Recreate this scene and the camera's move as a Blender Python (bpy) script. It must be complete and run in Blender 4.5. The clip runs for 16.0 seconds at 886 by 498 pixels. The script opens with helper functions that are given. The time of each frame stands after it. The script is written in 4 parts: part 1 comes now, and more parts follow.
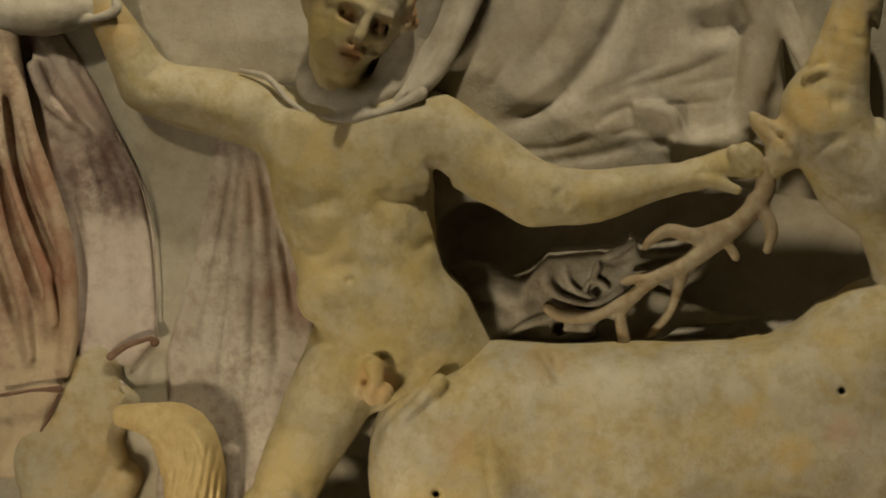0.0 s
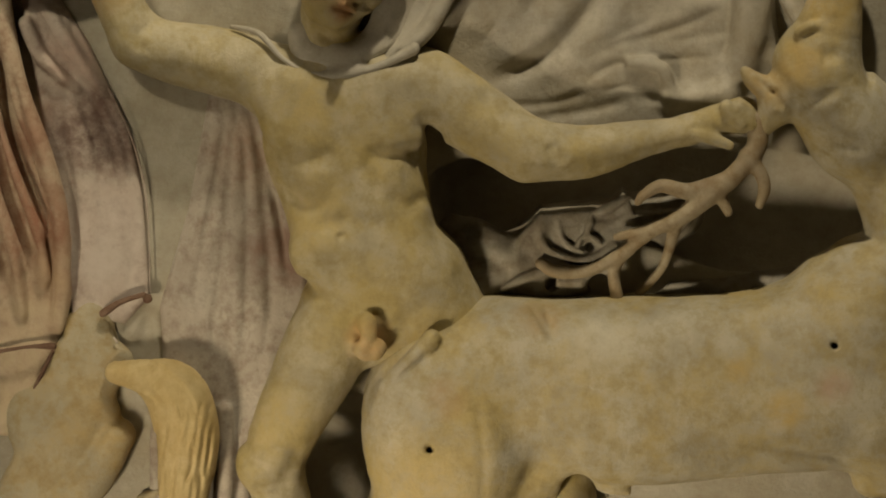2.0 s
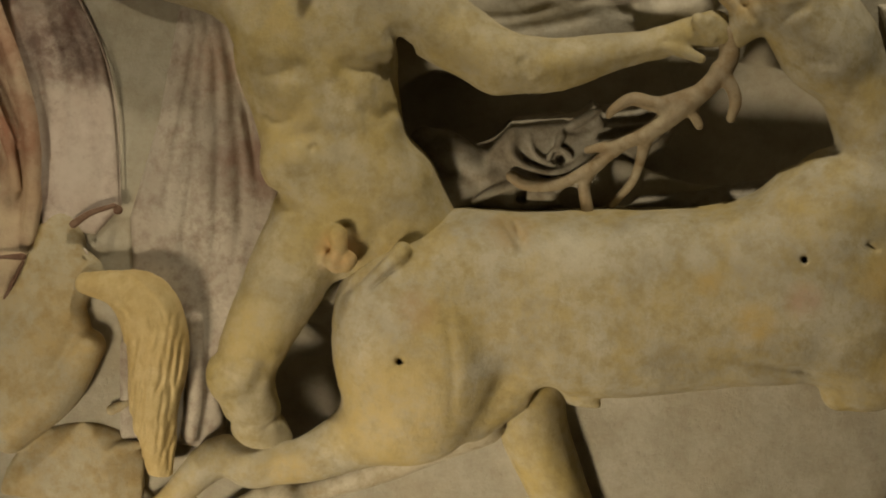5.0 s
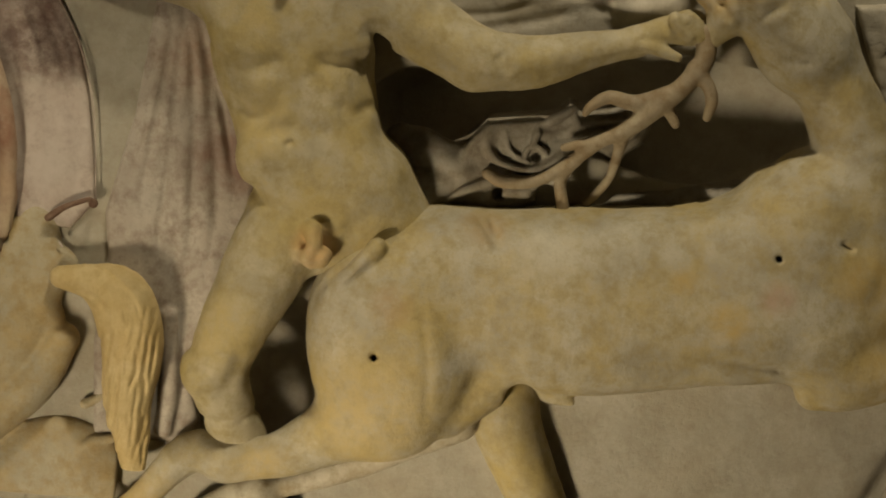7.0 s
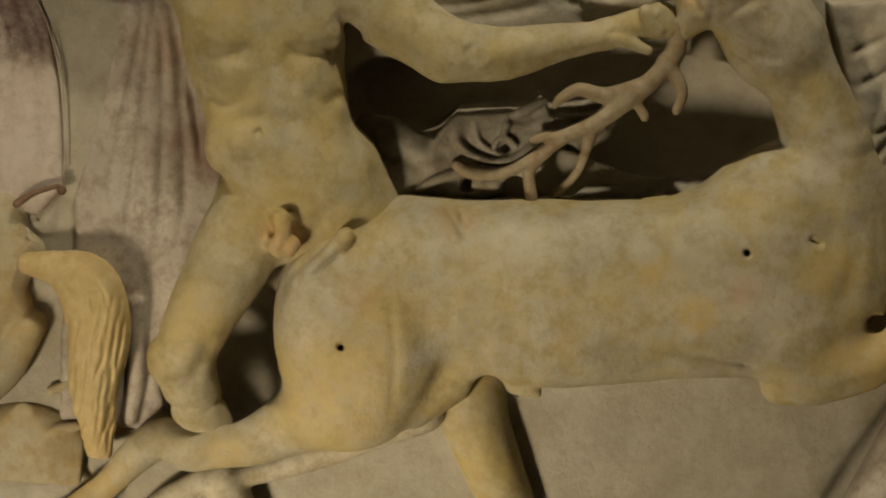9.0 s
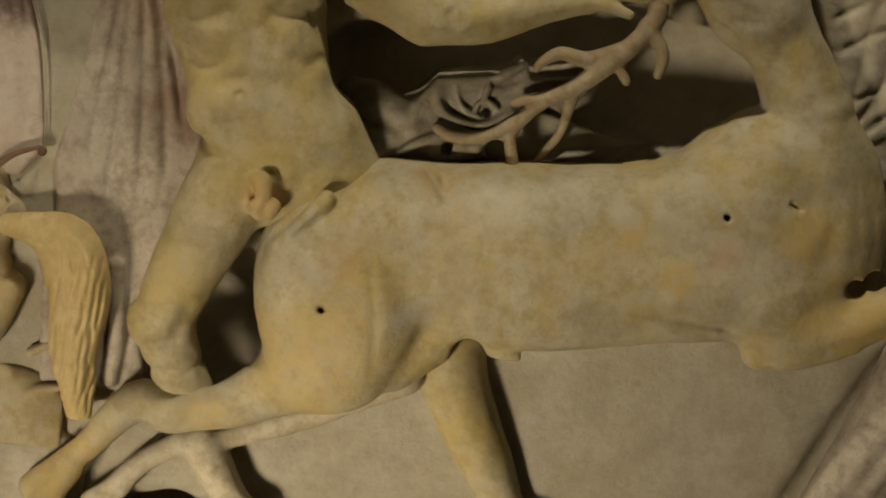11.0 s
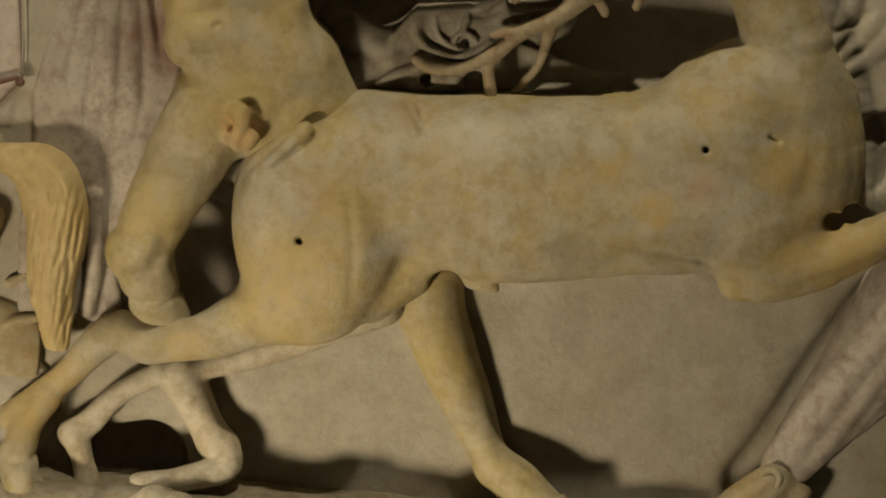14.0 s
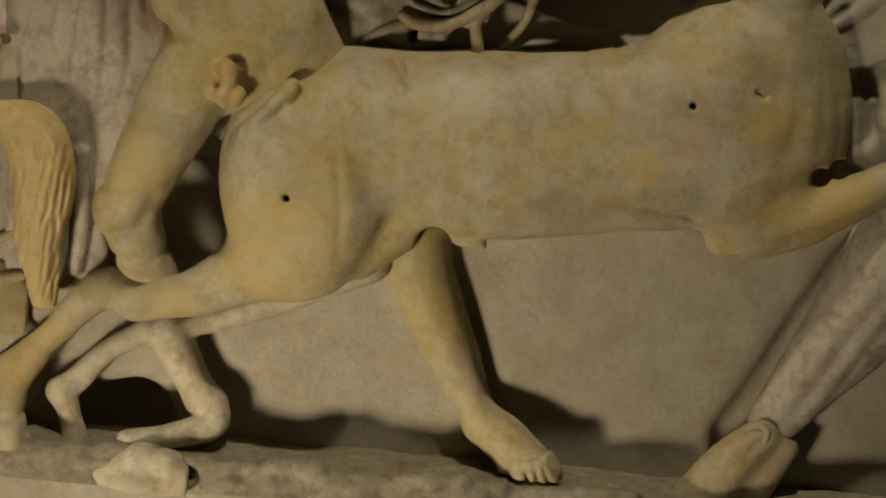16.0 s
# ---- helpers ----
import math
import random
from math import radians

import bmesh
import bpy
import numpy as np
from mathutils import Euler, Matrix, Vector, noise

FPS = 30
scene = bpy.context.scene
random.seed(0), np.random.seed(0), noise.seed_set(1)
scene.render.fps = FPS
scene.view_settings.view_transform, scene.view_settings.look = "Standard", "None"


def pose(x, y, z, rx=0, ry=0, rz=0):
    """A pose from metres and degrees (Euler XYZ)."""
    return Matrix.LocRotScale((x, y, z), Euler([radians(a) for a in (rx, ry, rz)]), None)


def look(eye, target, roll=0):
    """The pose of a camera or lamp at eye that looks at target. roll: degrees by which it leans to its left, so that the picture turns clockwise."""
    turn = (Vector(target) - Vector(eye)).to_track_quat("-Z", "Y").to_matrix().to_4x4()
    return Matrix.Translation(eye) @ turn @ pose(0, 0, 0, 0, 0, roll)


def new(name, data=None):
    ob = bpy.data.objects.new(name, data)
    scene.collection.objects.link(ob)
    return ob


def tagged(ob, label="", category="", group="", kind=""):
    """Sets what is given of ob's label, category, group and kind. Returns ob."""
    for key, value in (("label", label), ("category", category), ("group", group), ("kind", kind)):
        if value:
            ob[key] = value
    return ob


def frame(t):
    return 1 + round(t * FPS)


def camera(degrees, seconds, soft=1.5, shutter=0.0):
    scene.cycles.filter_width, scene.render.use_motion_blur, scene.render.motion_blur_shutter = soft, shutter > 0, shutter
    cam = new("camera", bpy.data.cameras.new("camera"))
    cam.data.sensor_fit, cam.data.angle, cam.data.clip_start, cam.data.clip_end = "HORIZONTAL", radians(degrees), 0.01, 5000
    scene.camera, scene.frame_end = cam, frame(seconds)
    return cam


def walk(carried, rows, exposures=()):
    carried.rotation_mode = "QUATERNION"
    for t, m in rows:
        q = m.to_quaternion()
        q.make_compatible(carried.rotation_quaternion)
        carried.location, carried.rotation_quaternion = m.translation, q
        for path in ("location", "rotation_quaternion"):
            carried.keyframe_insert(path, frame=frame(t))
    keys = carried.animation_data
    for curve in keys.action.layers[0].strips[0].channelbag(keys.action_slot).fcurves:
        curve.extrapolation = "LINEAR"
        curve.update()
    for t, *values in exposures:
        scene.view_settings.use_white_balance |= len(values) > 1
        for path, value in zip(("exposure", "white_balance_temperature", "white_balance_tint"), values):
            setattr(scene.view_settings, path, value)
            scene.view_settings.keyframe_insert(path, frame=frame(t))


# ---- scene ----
# camera: stands still, a long lens, panning over the relief
EYE = (0.0, -2.45, 1.52)
cam = camera(16.0, 16.0, soft=1.9)
ROWS = [
    # seconds, yaw, pitch, lean
    (0.0, 1.191, -6.887, -3.569),
    (0.5, 1.149, -7.027, -3.545),
    (1.0, 1.102, -7.191, -3.512),
    (1.5, 1.071, -7.376, -3.521),
    (2.0, 1.005, -7.679, -3.454),
    (2.5, 0.917, -8.231, -3.388),
    (3.0, 0.823, -8.502, -3.514),
    (3.5, 0.718, -8.830, -3.475),
    (4.0, 0.604, -9.136, -3.554),
    (6.5, 0.023, -9.257, -4.207),
    (7.0, -0.094, -9.265, -4.370),
    (7.5, -0.235, -9.286, -4.568),
    (8.0, -0.397, -9.316, -4.649),
    (10.3, -0.952, -9.733, -5.458),
    (10.5, -1.003, -9.829, -5.417),
    (11.0, -1.110, -10.020, -5.431),
    (11.5, -1.199, -10.167, -5.526),
    (12.0, -1.314, -10.468, -5.521),
    (12.5, -1.405, -10.715, -5.527),
    (13.0, -1.479, -10.879, -5.557),
    (13.5, -1.545, -11.028, -5.594),
    (14.0, -1.632, -11.220, -5.635),
    (14.5, -1.703, -11.424, -5.606),
    (15.0, -1.787, -11.749, -5.619),
    (15.5, -1.855, -11.865, -5.617),
    (16.0, -1.943, -11.984, -5.590),
]
walk(cam, [(t, pose(*EYE, 0, 0, yaw) @ pose(0, 0, 0, 90 + pitch) @ pose(0, 0, 0, 0, 0, -lean)) for t, yaw, pitch, lean in ROWS],
     exposures=[(0.0, -0.36), (12.5, -0.40), (14.0, -0.46), (16.0, -0.58)])

# ---- light: a ceiling spot from above, a weaker lamp low on one side, dim hall
world = bpy.data.worlds.new("hall")
world.use_nodes = True
scene.world = world
world.node_tree.nodes["Background"].inputs[0].default_value = (1.0, 0.9, 0.72, 1)
world.node_tree.nodes["Background"].inputs[1].default_value = 0.001


def lamp(name, eye, target, watts, size, colour):
    data = bpy.data.lights.new(name, "AREA")
    data.energy, data.size, data.color = watts, size, colour
    ob = new(name, data)
    ob.matrix_world = look(eye, target)
    return ob


# narrow unseen fill, added to brighten the relief's upper left
side = lamp("upper_left_fill", (-1.0, -1.2, 2.25), (-0.50, 0.0, 1.50), 0.53, 0.09, (1.0, 0.84, 0.57))
side.data.spread = radians(28)
lamp("ceiling_spot", (0.10, -0.66, 2.85), (-0.1, 0.0, 1.25), 24, 0.06, (1.0, 0.845, 0.58))
# light from low on the left, worked out from shadows; its source is unseen
low = lamp("low_left_light", (-1.0, -1.55, 0.12), (-0.01, 0.0, 0.85), 2.1, 0.30, (1.0, 0.81, 0.53))
low.data.spread = radians(35)

# ---- materials


def stone(name, light, dark, stain, stain_amount=0.45, scale=1.0, rough=0.62, bump=0.75, spots=(), mottle=1.0):
    """Worn marble: two tones, ochre stain in drifts, fine pits. spots: patches of paint, stain and painted-in shade,
    (x, y, z, radius, colour).
    """
    m = bpy.data.materials.new(name)
    m.use_nodes = True
    nt = m.node_tree
    N, L = nt.nodes, nt.links
    bs = N["Principled BSDF"]
    geo = N.new("ShaderNodeNewGeometry")

    def noise_at(sc, detail, rough_):
        n = N.new("ShaderNodeTexNoise")
        n.inputs["Scale"].default_value, n.inputs["Detail"].default_value, n.inputs["Roughness"].default_value = sc, detail, rough_
        L.new(geo.outputs["Position"], n.inputs["Vector"])
        return n.outputs["Fac"]

    def ramp(fac, lo, hi):
        r = N.new("ShaderNodeMapRange")
        r.inputs[1].default_value, r.inputs[2].default_value = lo, hi
        L.new(fac, r.inputs[0])
        return r.outputs[0]

    def mix(fac, a, b):
        x = N.new("ShaderNodeMix")
        x.data_type = "RGBA"
        for socket, v in ((x.inputs[0], fac), (x.inputs[6], a), (x.inputs[7], b)):
            if isinstance(v, tuple):
                socket.default_value = (*v, 1)
            elif isinstance(v, float):
                socket.default_value = v
            else:
                L.new(v, socket)
        return x.outputs[2]

    def times(a, k):
        x = N.new("ShaderNodeMath")
        x.operation = "MULTIPLY"
        L.new(a, x.inputs[0])
        x.inputs[1].default_value = k
        return x.outputs[0]

    col = mix(ramp(noise_at(26 * scale, 6, 0.65), 0.38, 0.62), light, dark)
    col = mix(times(ramp(noise_at(17 * scale, 6, 0.7), 0.44, 0.64), stain_amount), col, stain)
    col = mix(times(ramp(noise_at(75 * scale, 6, 0.7), 0.45, 0.70), 0.75 * mottle), col, tuple(0.70 * c for c in stain))
    col = mix(times(ramp(noise_at(420, 4, 0.7), 0.62, 0.80), 0.6 * mottle), col, tuple(0.35 * c for c in dark))
    for x, y, z, radius, colour in spots:
        d = N.new("ShaderNodeVectorMath")
        d.operation = "DISTANCE"
        L.new(geo.outputs["Position"], d.inputs[0])
        d.inputs[1].default_value = (x, y, z)
        near = ramp(d.outputs["Value"], 1.15 * radius, 0.45 * radius)
        b = N.new("ShaderNodeMath")
        b.operation = "MULTIPLY"
        L.new(near, b.inputs[0])
        L.new(ramp(noise_at(70, 5, 0.7), 0.22, 0.62), b.inputs[1])
        col = mix(times(b.outputs[0], 0.8), col, colour)
    L.new(col, bs.inputs["Base Color"])
    L.new(ramp(noise_at(60, 4, 0.6), -0.6, 2.2), bs.inputs["Roughness"])
    r = bs.inputs["Roughness"].links[0].from_node
    r.inputs[3].default_value, r.inputs[4].default_value = rough - 0.18, rough + 0.2
    bs.inputs["Specular IOR Level"].default_value = 0.35
    bp = N.new("ShaderNodeBump")
    bp.inputs["Strength"].default_value, bp.inputs["Distance"].default_value = bump, 0.0012
    add = N.new("ShaderNodeMath")
    L.new(noise_at(150, 6, 0.65), add.inputs[0])
    L.new(times(noise_at(620, 4, 0.6), 0.35), add.inputs[1])
    L.new(add.outputs[0], bp.inputs["Height"])
    L.new(bp.outputs[0], bs.inputs["Normal"])
    return m


SPOTS_STAG = [
    (.3297, -.0627, 1.1294, .0269, (0.49, 0.355, 0.12)),
    (.1899, -.0762, 1.121, .0125, (0.49, 0.355, 0.12)),
    (-.0431, -.0627, 1.001, .0583, (0.53, 0.42, 0.19)),
    (.2625, -.0762, 1.1123, .0161, (0.46, 0.33, 0.25)),
    (.0793, -.0717, 1.1429, .0314, (0.56, 0.53, 0.43)),
    (.3778, -.0538, 1.0652, .0538, (0.49, 0.355, 0.12)),
    (-.0325, -.0762, 1.0848, .0179, (0.4, 0.28, 0.14)),
    (.035, -.0538, 1.1535, .0224, (0.42, 0.3, 0.15)),
    (.228, -.0739, 1.091, .0179, (0.49, 0.355, 0.12)),
    (-.2305, -.0359, .8873, .0538, (0.48, 0.36, 0.15)),
    (-.1271, -.0448, .9426, .0269, (0.5, 0.39, 0.17)),
    (.2415, -.0538, 1.414, .0403, (0.49, 0.355, 0.12)),
    (.1962, -.0493, 1.3377, .0224, (0.4, 0.28, 0.11)),
    (.2189, -.0672, 1.3578, .0224, (0.5, 0.36, 0.14)),
]
SPOTS_YOUTH = [
    (-.1315, -.0807, 1.4071, .00896, (0.24, 0.09, 0.035)),
    (-.1064, -.0771, 1.3983, .00986, (0.24, 0.09, 0.035)),
    (-.1274, -.0762, 1.3764, .0125, (0.36, 0.17, 0.07)),
    (-.0866, -.0493, 1.4124, .0197, (0.34, 0.13, 0.04)),
    (-.0934, -.0627, 1.1242, .0197, (0.62, 0.38, 0.16)),
    (-.3158, -.0359, 1.3822, .0269, (0.48, 0.33, 0.12)),
    (-.1014, -.0672, 1.4207, .0152, (0.75, 0.72, 0.66)),
    (-.1491, -.0672, 1.3942, .0224, (0.54, 0.43, 0.19)),
    (-.1508, -.0583, 1.301, .0269, (0.51, 0.41, 0.18)),
    (-.1395, -.0538, 1.212, .0314, (0.51, 0.41, 0.18)),
    (-.158, -.0627, 1.0521, .0359, (0.51, 0.41, 0.18)),
]
SPOTS_RED = [
    (-.3657, -.0359, 1.1905, .0403, (0.34, 0.14, 0.085)),
    (-.3859, -.0359, 1.2466, .0359, (0.33, 0.15, 0.1)),
    (-.3547, -.0269, 1.1144, .0448, (0.56, 0.47, 0.33)),
    (-.3739, -.0269, 1.0503, .0538, (0.55, 0.47, 0.32)),
    (-.3478, -.0269, 1.155, .0224, (0.54, 0.4, 0.27)),
]
SPOTS_TUNIC = [
    # dark three: purple-brown paint, deepened with the arm's shadow across the pleats
    (-.3350, -.0130, 1.2630, .0346, (0.11, 0.062, 0.05)),
    (-.3084, -.0130, 1.2603, .0363, (0.11, 0.062, 0.05)),
    (-.3144, -.0130, 1.2931, .0221, (0.13, 0.07, 0.055)),
    (-.3065, -.0112, 1.1734, .0538, (0.6, 0.54, 0.5)),
    (-.3357, -.0134, 1.3227, .0269, (0.58, 0.44, 0.38)),
]
SPOTS_CLOAK = [
    # first three: shade of the recess beside the torso, put in as dark colour
    (-.1782, -.0080, 1.2171, .0115, (0.16, 0.095, 0.07)),
    (-.1692, -.0080, 1.1909, .0124, (0.16, 0.095, 0.07)),
    (-.1620, -.0080, 1.1645, .0124, (0.16, 0.095, 0.07)),
    (-.1711, -.0179, 1.1832, .0359, (0.27, 0.17, 0.14)),
    (-.1951, -.0179, 1.2571, .0359, (0.36, 0.25, 0.19)),
]
CREAM = stone("warm_marble", (0.456, 0.418, 0.312), (0.380, 0.342, 0.251), (0.456, 0.334, 0.137), 0.7)
STAG = stone("stained_marble", (0.49, 0.46, 0.365), (0.375, 0.345, 0.265), (0.44, 0.355, 0.16), 0.95, spots=SPOTS_STAG)
YOUTH = stone("yellowed_marble", (0.50, 0.45, 0.32), (0.385, 0.345, 0.24), (0.44, 0.355, 0.15), 0.95, spots=SPOTS_YOUTH)
GREY = stone("grey_marble", (0.50, 0.475, 0.41), (0.39, 0.37, 0.32), (0.319, 0.258, 0.152), 0.35, mottle=0.55)
WALL = stone("back_marble", (0.45, 0.43, 0.365), (0.37, 0.35, 0.29), (0.33, 0.265, 0.16), 0.3, mottle=0.45)
MAUVE = stone("faded_mauve_marble", (0.50, 0.465, 0.41), (0.41, 0.375, 0.33), (0.30, 0.22, 0.17), 0.3, spots=SPOTS_CLOAK)
PURPLE = stone("purple_painted_marble", (0.56, 0.51, 0.46), (0.47, 0.41, 0.36), (0.33, 0.22, 0.175), 0.35, spots=SPOTS_TUNIC)
RED = stone("red_painted_marble", (0.57, 0.485, 0.37), (0.49, 0.39, 0.29), (0.36, 0.19, 0.12), 0.5, spots=SPOTS_RED)
YELLOW = stone("yellow_painted_marble", (0.62, 0.51, 0.28), (0.53, 0.42, 0.21), (0.46, 0.31, 0.10), 0.5, mottle=0.5)
BONE = stone("antler_marble", (0.395, 0.342, 0.243), (0.289, 0.243, 0.175), (0.258, 0.167, 0.068), 0.5)
EARTH = stone("ground_marble", (0.34, 0.32, 0.26), (0.25, 0.235, 0.19), (0.22, 0.16, 0.09), 0.5, 1.5, bump=0.7)
PALE = stone("pale_marble", (0.60, 0.57, 0.48), (0.48, 0.45, 0.36), (0.40, 0.31, 0.17), 0.4)
PIN = stone("brown_pin", (0.24, 0.16, 0.115), (0.17, 0.11, 0.08), (0.15, 0.07, 0.04), 0.4)
# grey marble darkened to carry the shade of the pocket behind the antler
DUSK = stone("shaded_grey_marble", (0.36, 0.34, 0.29), (0.26, 0.245, 0.21), (0.20, 0.15, 0.09), 0.4)
PLASTER = stone("hall_plaster", (0.12, 0.11, 0.09), (0.10, 0.09, 0.08), (0.09, 0.07, 0.05), 0.3, 0.1)

# ---- carving: a field of rounded limbs, folds and cuts, turned into one mesh


class Carving:
    def __init__(self, x0, x1, z0, z1, depth=0.11, cell=0.0015, back=0.009):
        self.cell, self.rounds = cell, 3
        self.axes = [np.arange(a, b, cell, dtype=np.float32) for a, b in ((x0, x1), (-depth, back), (z0, z1))]
        self.field = np.full([len(a) for a in self.axes], 0.05, np.float32)

    def window(self, lo, hi):
        out = []
        for axis, a, b in zip(self.axes, lo, hi):
            i, j = np.searchsorted(axis, (a, b))
            out.append(slice(int(i), int(j)))
        return tuple(out), np.ix_(*[axis[s] for axis, s in zip(self.axes, out)])

    def chain(self, k, flat, numbers):
        """Distance to a smooth chain of rounded, tapering pieces through points x, y, z, radius."""
        pts = np.array(numbers, float).reshape(-1, 4)
        if len(pts) > 2:
            ext = np.vstack((2 * pts[0] - pts[1], pts, 2 * pts[-1] - pts[-2]))
            t = np.linspace(0, 1, 4, endpoint=False)[:, None]
            run = [0.5 * (2 * b + (c - a) * t + (2 * a - 5 * b + 4 * c - d) * t * t + (3 * b - a - 3 * c + d) * t ** 3)
                   for a, b, c, d in zip(ext, ext[1:], ext[2:], ext[3:])]
            pts = np.vstack((*run, pts[-1:]))
        if len(pts) == 1:
            pts = np.vstack((pts, pts))
        pad = pts[:, 3].max() + k + 3 * self.cell
        s, _ = self.window(pts[:, :3].min(0) - pad, pts[:, :3].max(0) + pad)
        shape = [i.stop - i.start for i in s]
        if min(shape) <= 0:
            return None, None
        best = np.full(shape, 0.05, np.float32)
        for (ax, ay, az, ra), (bx, by, bz, rb) in zip(pts, pts[1:]):
            p = max(ra, rb) + k + 3 * self.cell
            sub, (x, y, z) = self.window((min(ax, bx) - p, min(ay, by) - p, min(az, bz) - p), (max(ax, bx) + p, max(ay, by) + p, max(az, bz) + p))
            if min(i.stop - i.start for i in sub) <= 0:
                continue
            dx, dy, dz = bx - ax, by - ay, bz - az
            h = np.clip(((x - ax) * dx + (y - ay) * dy + (z - az) * dz) / (dx * dx + dy * dy + dz * dz + 1e-12), 0, 1)
            if flat == 1:
                d = np.sqrt((x - ax - h * dx) ** 2 + (y - ay - h * dy) ** 2 + (z - az - h * dz) ** 2)
            else:
                d = (((x - ax - h * dx) ** 2 + (z - az - h * dz) ** 2) ** 1.35 + (np.abs(y - ay - h * dy) / flat) ** 2.7) ** (1 / 2.7)
            d = d - (ra + (rb - ra) * h)
            inner = tuple(slice(i.start - j.start, i.stop - j.start) for i, j in zip(sub, s))
            best[inner] = np.minimum(best[inner], d.astype(np.float32))
        return s, best

    def limb(self, k, flat, *numbers):
        s, d = self.chain(k, flat, numbers)
        if s:
            self.join(s, d, k)

    def join(self, s, d, k):
        f = self.field[s]
        h = np.maximum(k - np.abs(f - d), 0) / k
        self.field[s] = np.minimum(f, d) - h * h * k * 0.25

    def cut(self, k, flat, *numbers):
        s, d = self.chain(k, flat, numbers)
        if s:
            f = self.field[s]
            h = np.maximum(k - np.abs(f + d), 0) / k
            self.field[s] = np.maximum(f, -d) + h * h * k * 0.25

    def sheet(self, thick, rounding, k, *outline, pleats=None):
        px, pz = np.array(outline[0::2]), np.array(outline[1::2])
        pad = rounding + k + 3 * self.cell
        s, (x, y, z) = self.window((px.min() - pad, -thick - pad - (2 * pleats[3] if pleats else 0), pz.min() - pad), (px.max() + pad, 1, pz.max() + pad))
        X, Z = x[:, :, 0], z[0, :, :]
        best, inside = np.full((X.shape[0], Z.shape[1]), 1e9), np.zeros((X.shape[0], Z.shape[1]), bool)
        for i in range(len(px)):
            ax, az, bx, bz = px[i - 1], pz[i - 1], px[i], pz[i]
            dx, dz = bx - ax, bz - az
            h = np.clip(((X - ax) * dx + (Z - az) * dz) / (dx * dx + dz * dz), 0, 1)
            best = np.minimum(best, (X - ax - h * dx) ** 2 + (Z - az - h * dz) ** 2)
            inside ^= ((az > Z) != (bz > Z)) & (X < dx * (Z - az) / (dz if dz else 1e-9) + ax)
        flat = np.where(inside, -1, 1) * np.sqrt(best)
        front = np.full(flat.shape, thick)
        if pleats:
            ax, az, count, height, seed = pleats
            turn = np.arctan2(X - ax, az - Z) * count
            reach = np.hypot(X - ax, Z - az)
            turn = turn + 0.8 * np.sin(31 * reach + seed) + 0.5 * np.sin(0.37 * turn + 17 * reach + 2 * seed)
            crest = 0.62 * np.abs(np.sin(turn)) ** 0.8 + 0.38 * np.abs(np.sin(2.3 * turn + seed)) ** 0.8
            front = front + height * (crest - 0.55) * (0.6 + 0.5 * np.sin(0.71 * turn + 3 * seed))
        u, v = flat[:, None, :] + rounding, -y - front[:, None, :] + rounding
        d = np.minimum(np.maximum(u, v), 0) + np.sqrt(np.maximum(u, 0) ** 2 + np.maximum(v, 0) ** 2) - rounding
        self.join(s, d.astype(np.float32), k)

    def slope(self, z0, rise):
        """Cut away all that lies above a plane falling towards the front."""
        x, y, z = np.ix_(*self.axes)
        self.field = np.maximum(self.field, (0.958 * (z - z0 - rise * y)).astype(np.float32) + 0 * x)

    def crease(self, depth, width, *outline):
        """A hollow line (or, with a negative depth, a swelling) along a smooth run of x, z points, fading out at both ends."""
        pts = np.array(outline, float).reshape(-1, 2)
        if len(pts) > 2:
            ext = np.vstack((2 * pts[0] - pts[1], pts, 2 * pts[-1] - pts[-2]))
            t = np.linspace(0, 1, 5, endpoint=False)[:, None]
            pts = np.vstack([0.5 * (2 * b + (c - a) * t + (2 * a - 5 * b + 4 * c - d) * t * t + (3 * b - a - 3 * c + d) * t ** 3)
                             for a, b, c, d in zip(ext, ext[1:], ext[2:], ext[3:])] + [pts[-1:]])
        pad = 2.6 * width
        s, (x, _, z) = self.window((pts[:, 0].min() - pad, -9, pts[:, 1].min() - pad), (pts[:, 0].max() + pad, 9, pts[:, 1].max() + pad))
        X, Z = x[:, 0, :], z[0, :, :]
        if X.shape[0] == 0 or Z.shape[1] == 0:
            return
        best, along = np.full((X.shape[0], Z.shape[1]), 1e9), np.zeros((X.shape[0], Z.shape[1]))
        for i, ((ax, az), (bx, bz)) in enumerate(zip(pts, pts[1:])):
            dx, dz = bx - ax, bz - az
            h = np.clip(((X - ax) * dx + (Z - az) * dz) / (dx * dx + dz * dz + 1e-12), 0, 1)
            d2 = (X - ax - h * dx) ** 2 + (Z - az - h * dz) ** 2
            along = np.where(d2 < best, (i + h) / (len(pts) - 1), along)
            best = np.minimum(best, d2)
        amount = depth * np.exp(-best / (width * width)) * np.clip(5 * np.minimum(along, 1 - along), 0, 1)
        self.field[s] += amount[:, None, :].astype(np.float32)

    def wear(self, amount, size, seed):
        """Uneven, hand-cut surface: a few waves of random direction."""
        rng = np.random.default_rng(seed)
        x, y, z = np.ix_(*self.axes)
        for _ in range(7):
            w = rng.normal(size=3) / size
            self.field += np.float32(amount / 3) * np.sin(w[0] * x + w[1] * y + w[2] * z + np.float32(rng.uniform(0, 6.3)), dtype=np.float32)

    def pieces(self):
        f = self.field
        for axis in range(3):
            for end in (0, -1):
                idx = [slice(None)] * 3
                idx[axis] = end
                f[tuple(idx)] = np.maximum(f[tuple(idx)], 1e-5)
        neg = f < 0
        corners = [(i, j, k) for i in (0, 1) for j in (0, 1) for k in (0, 1)]
        n = np.array(f.shape) - 1
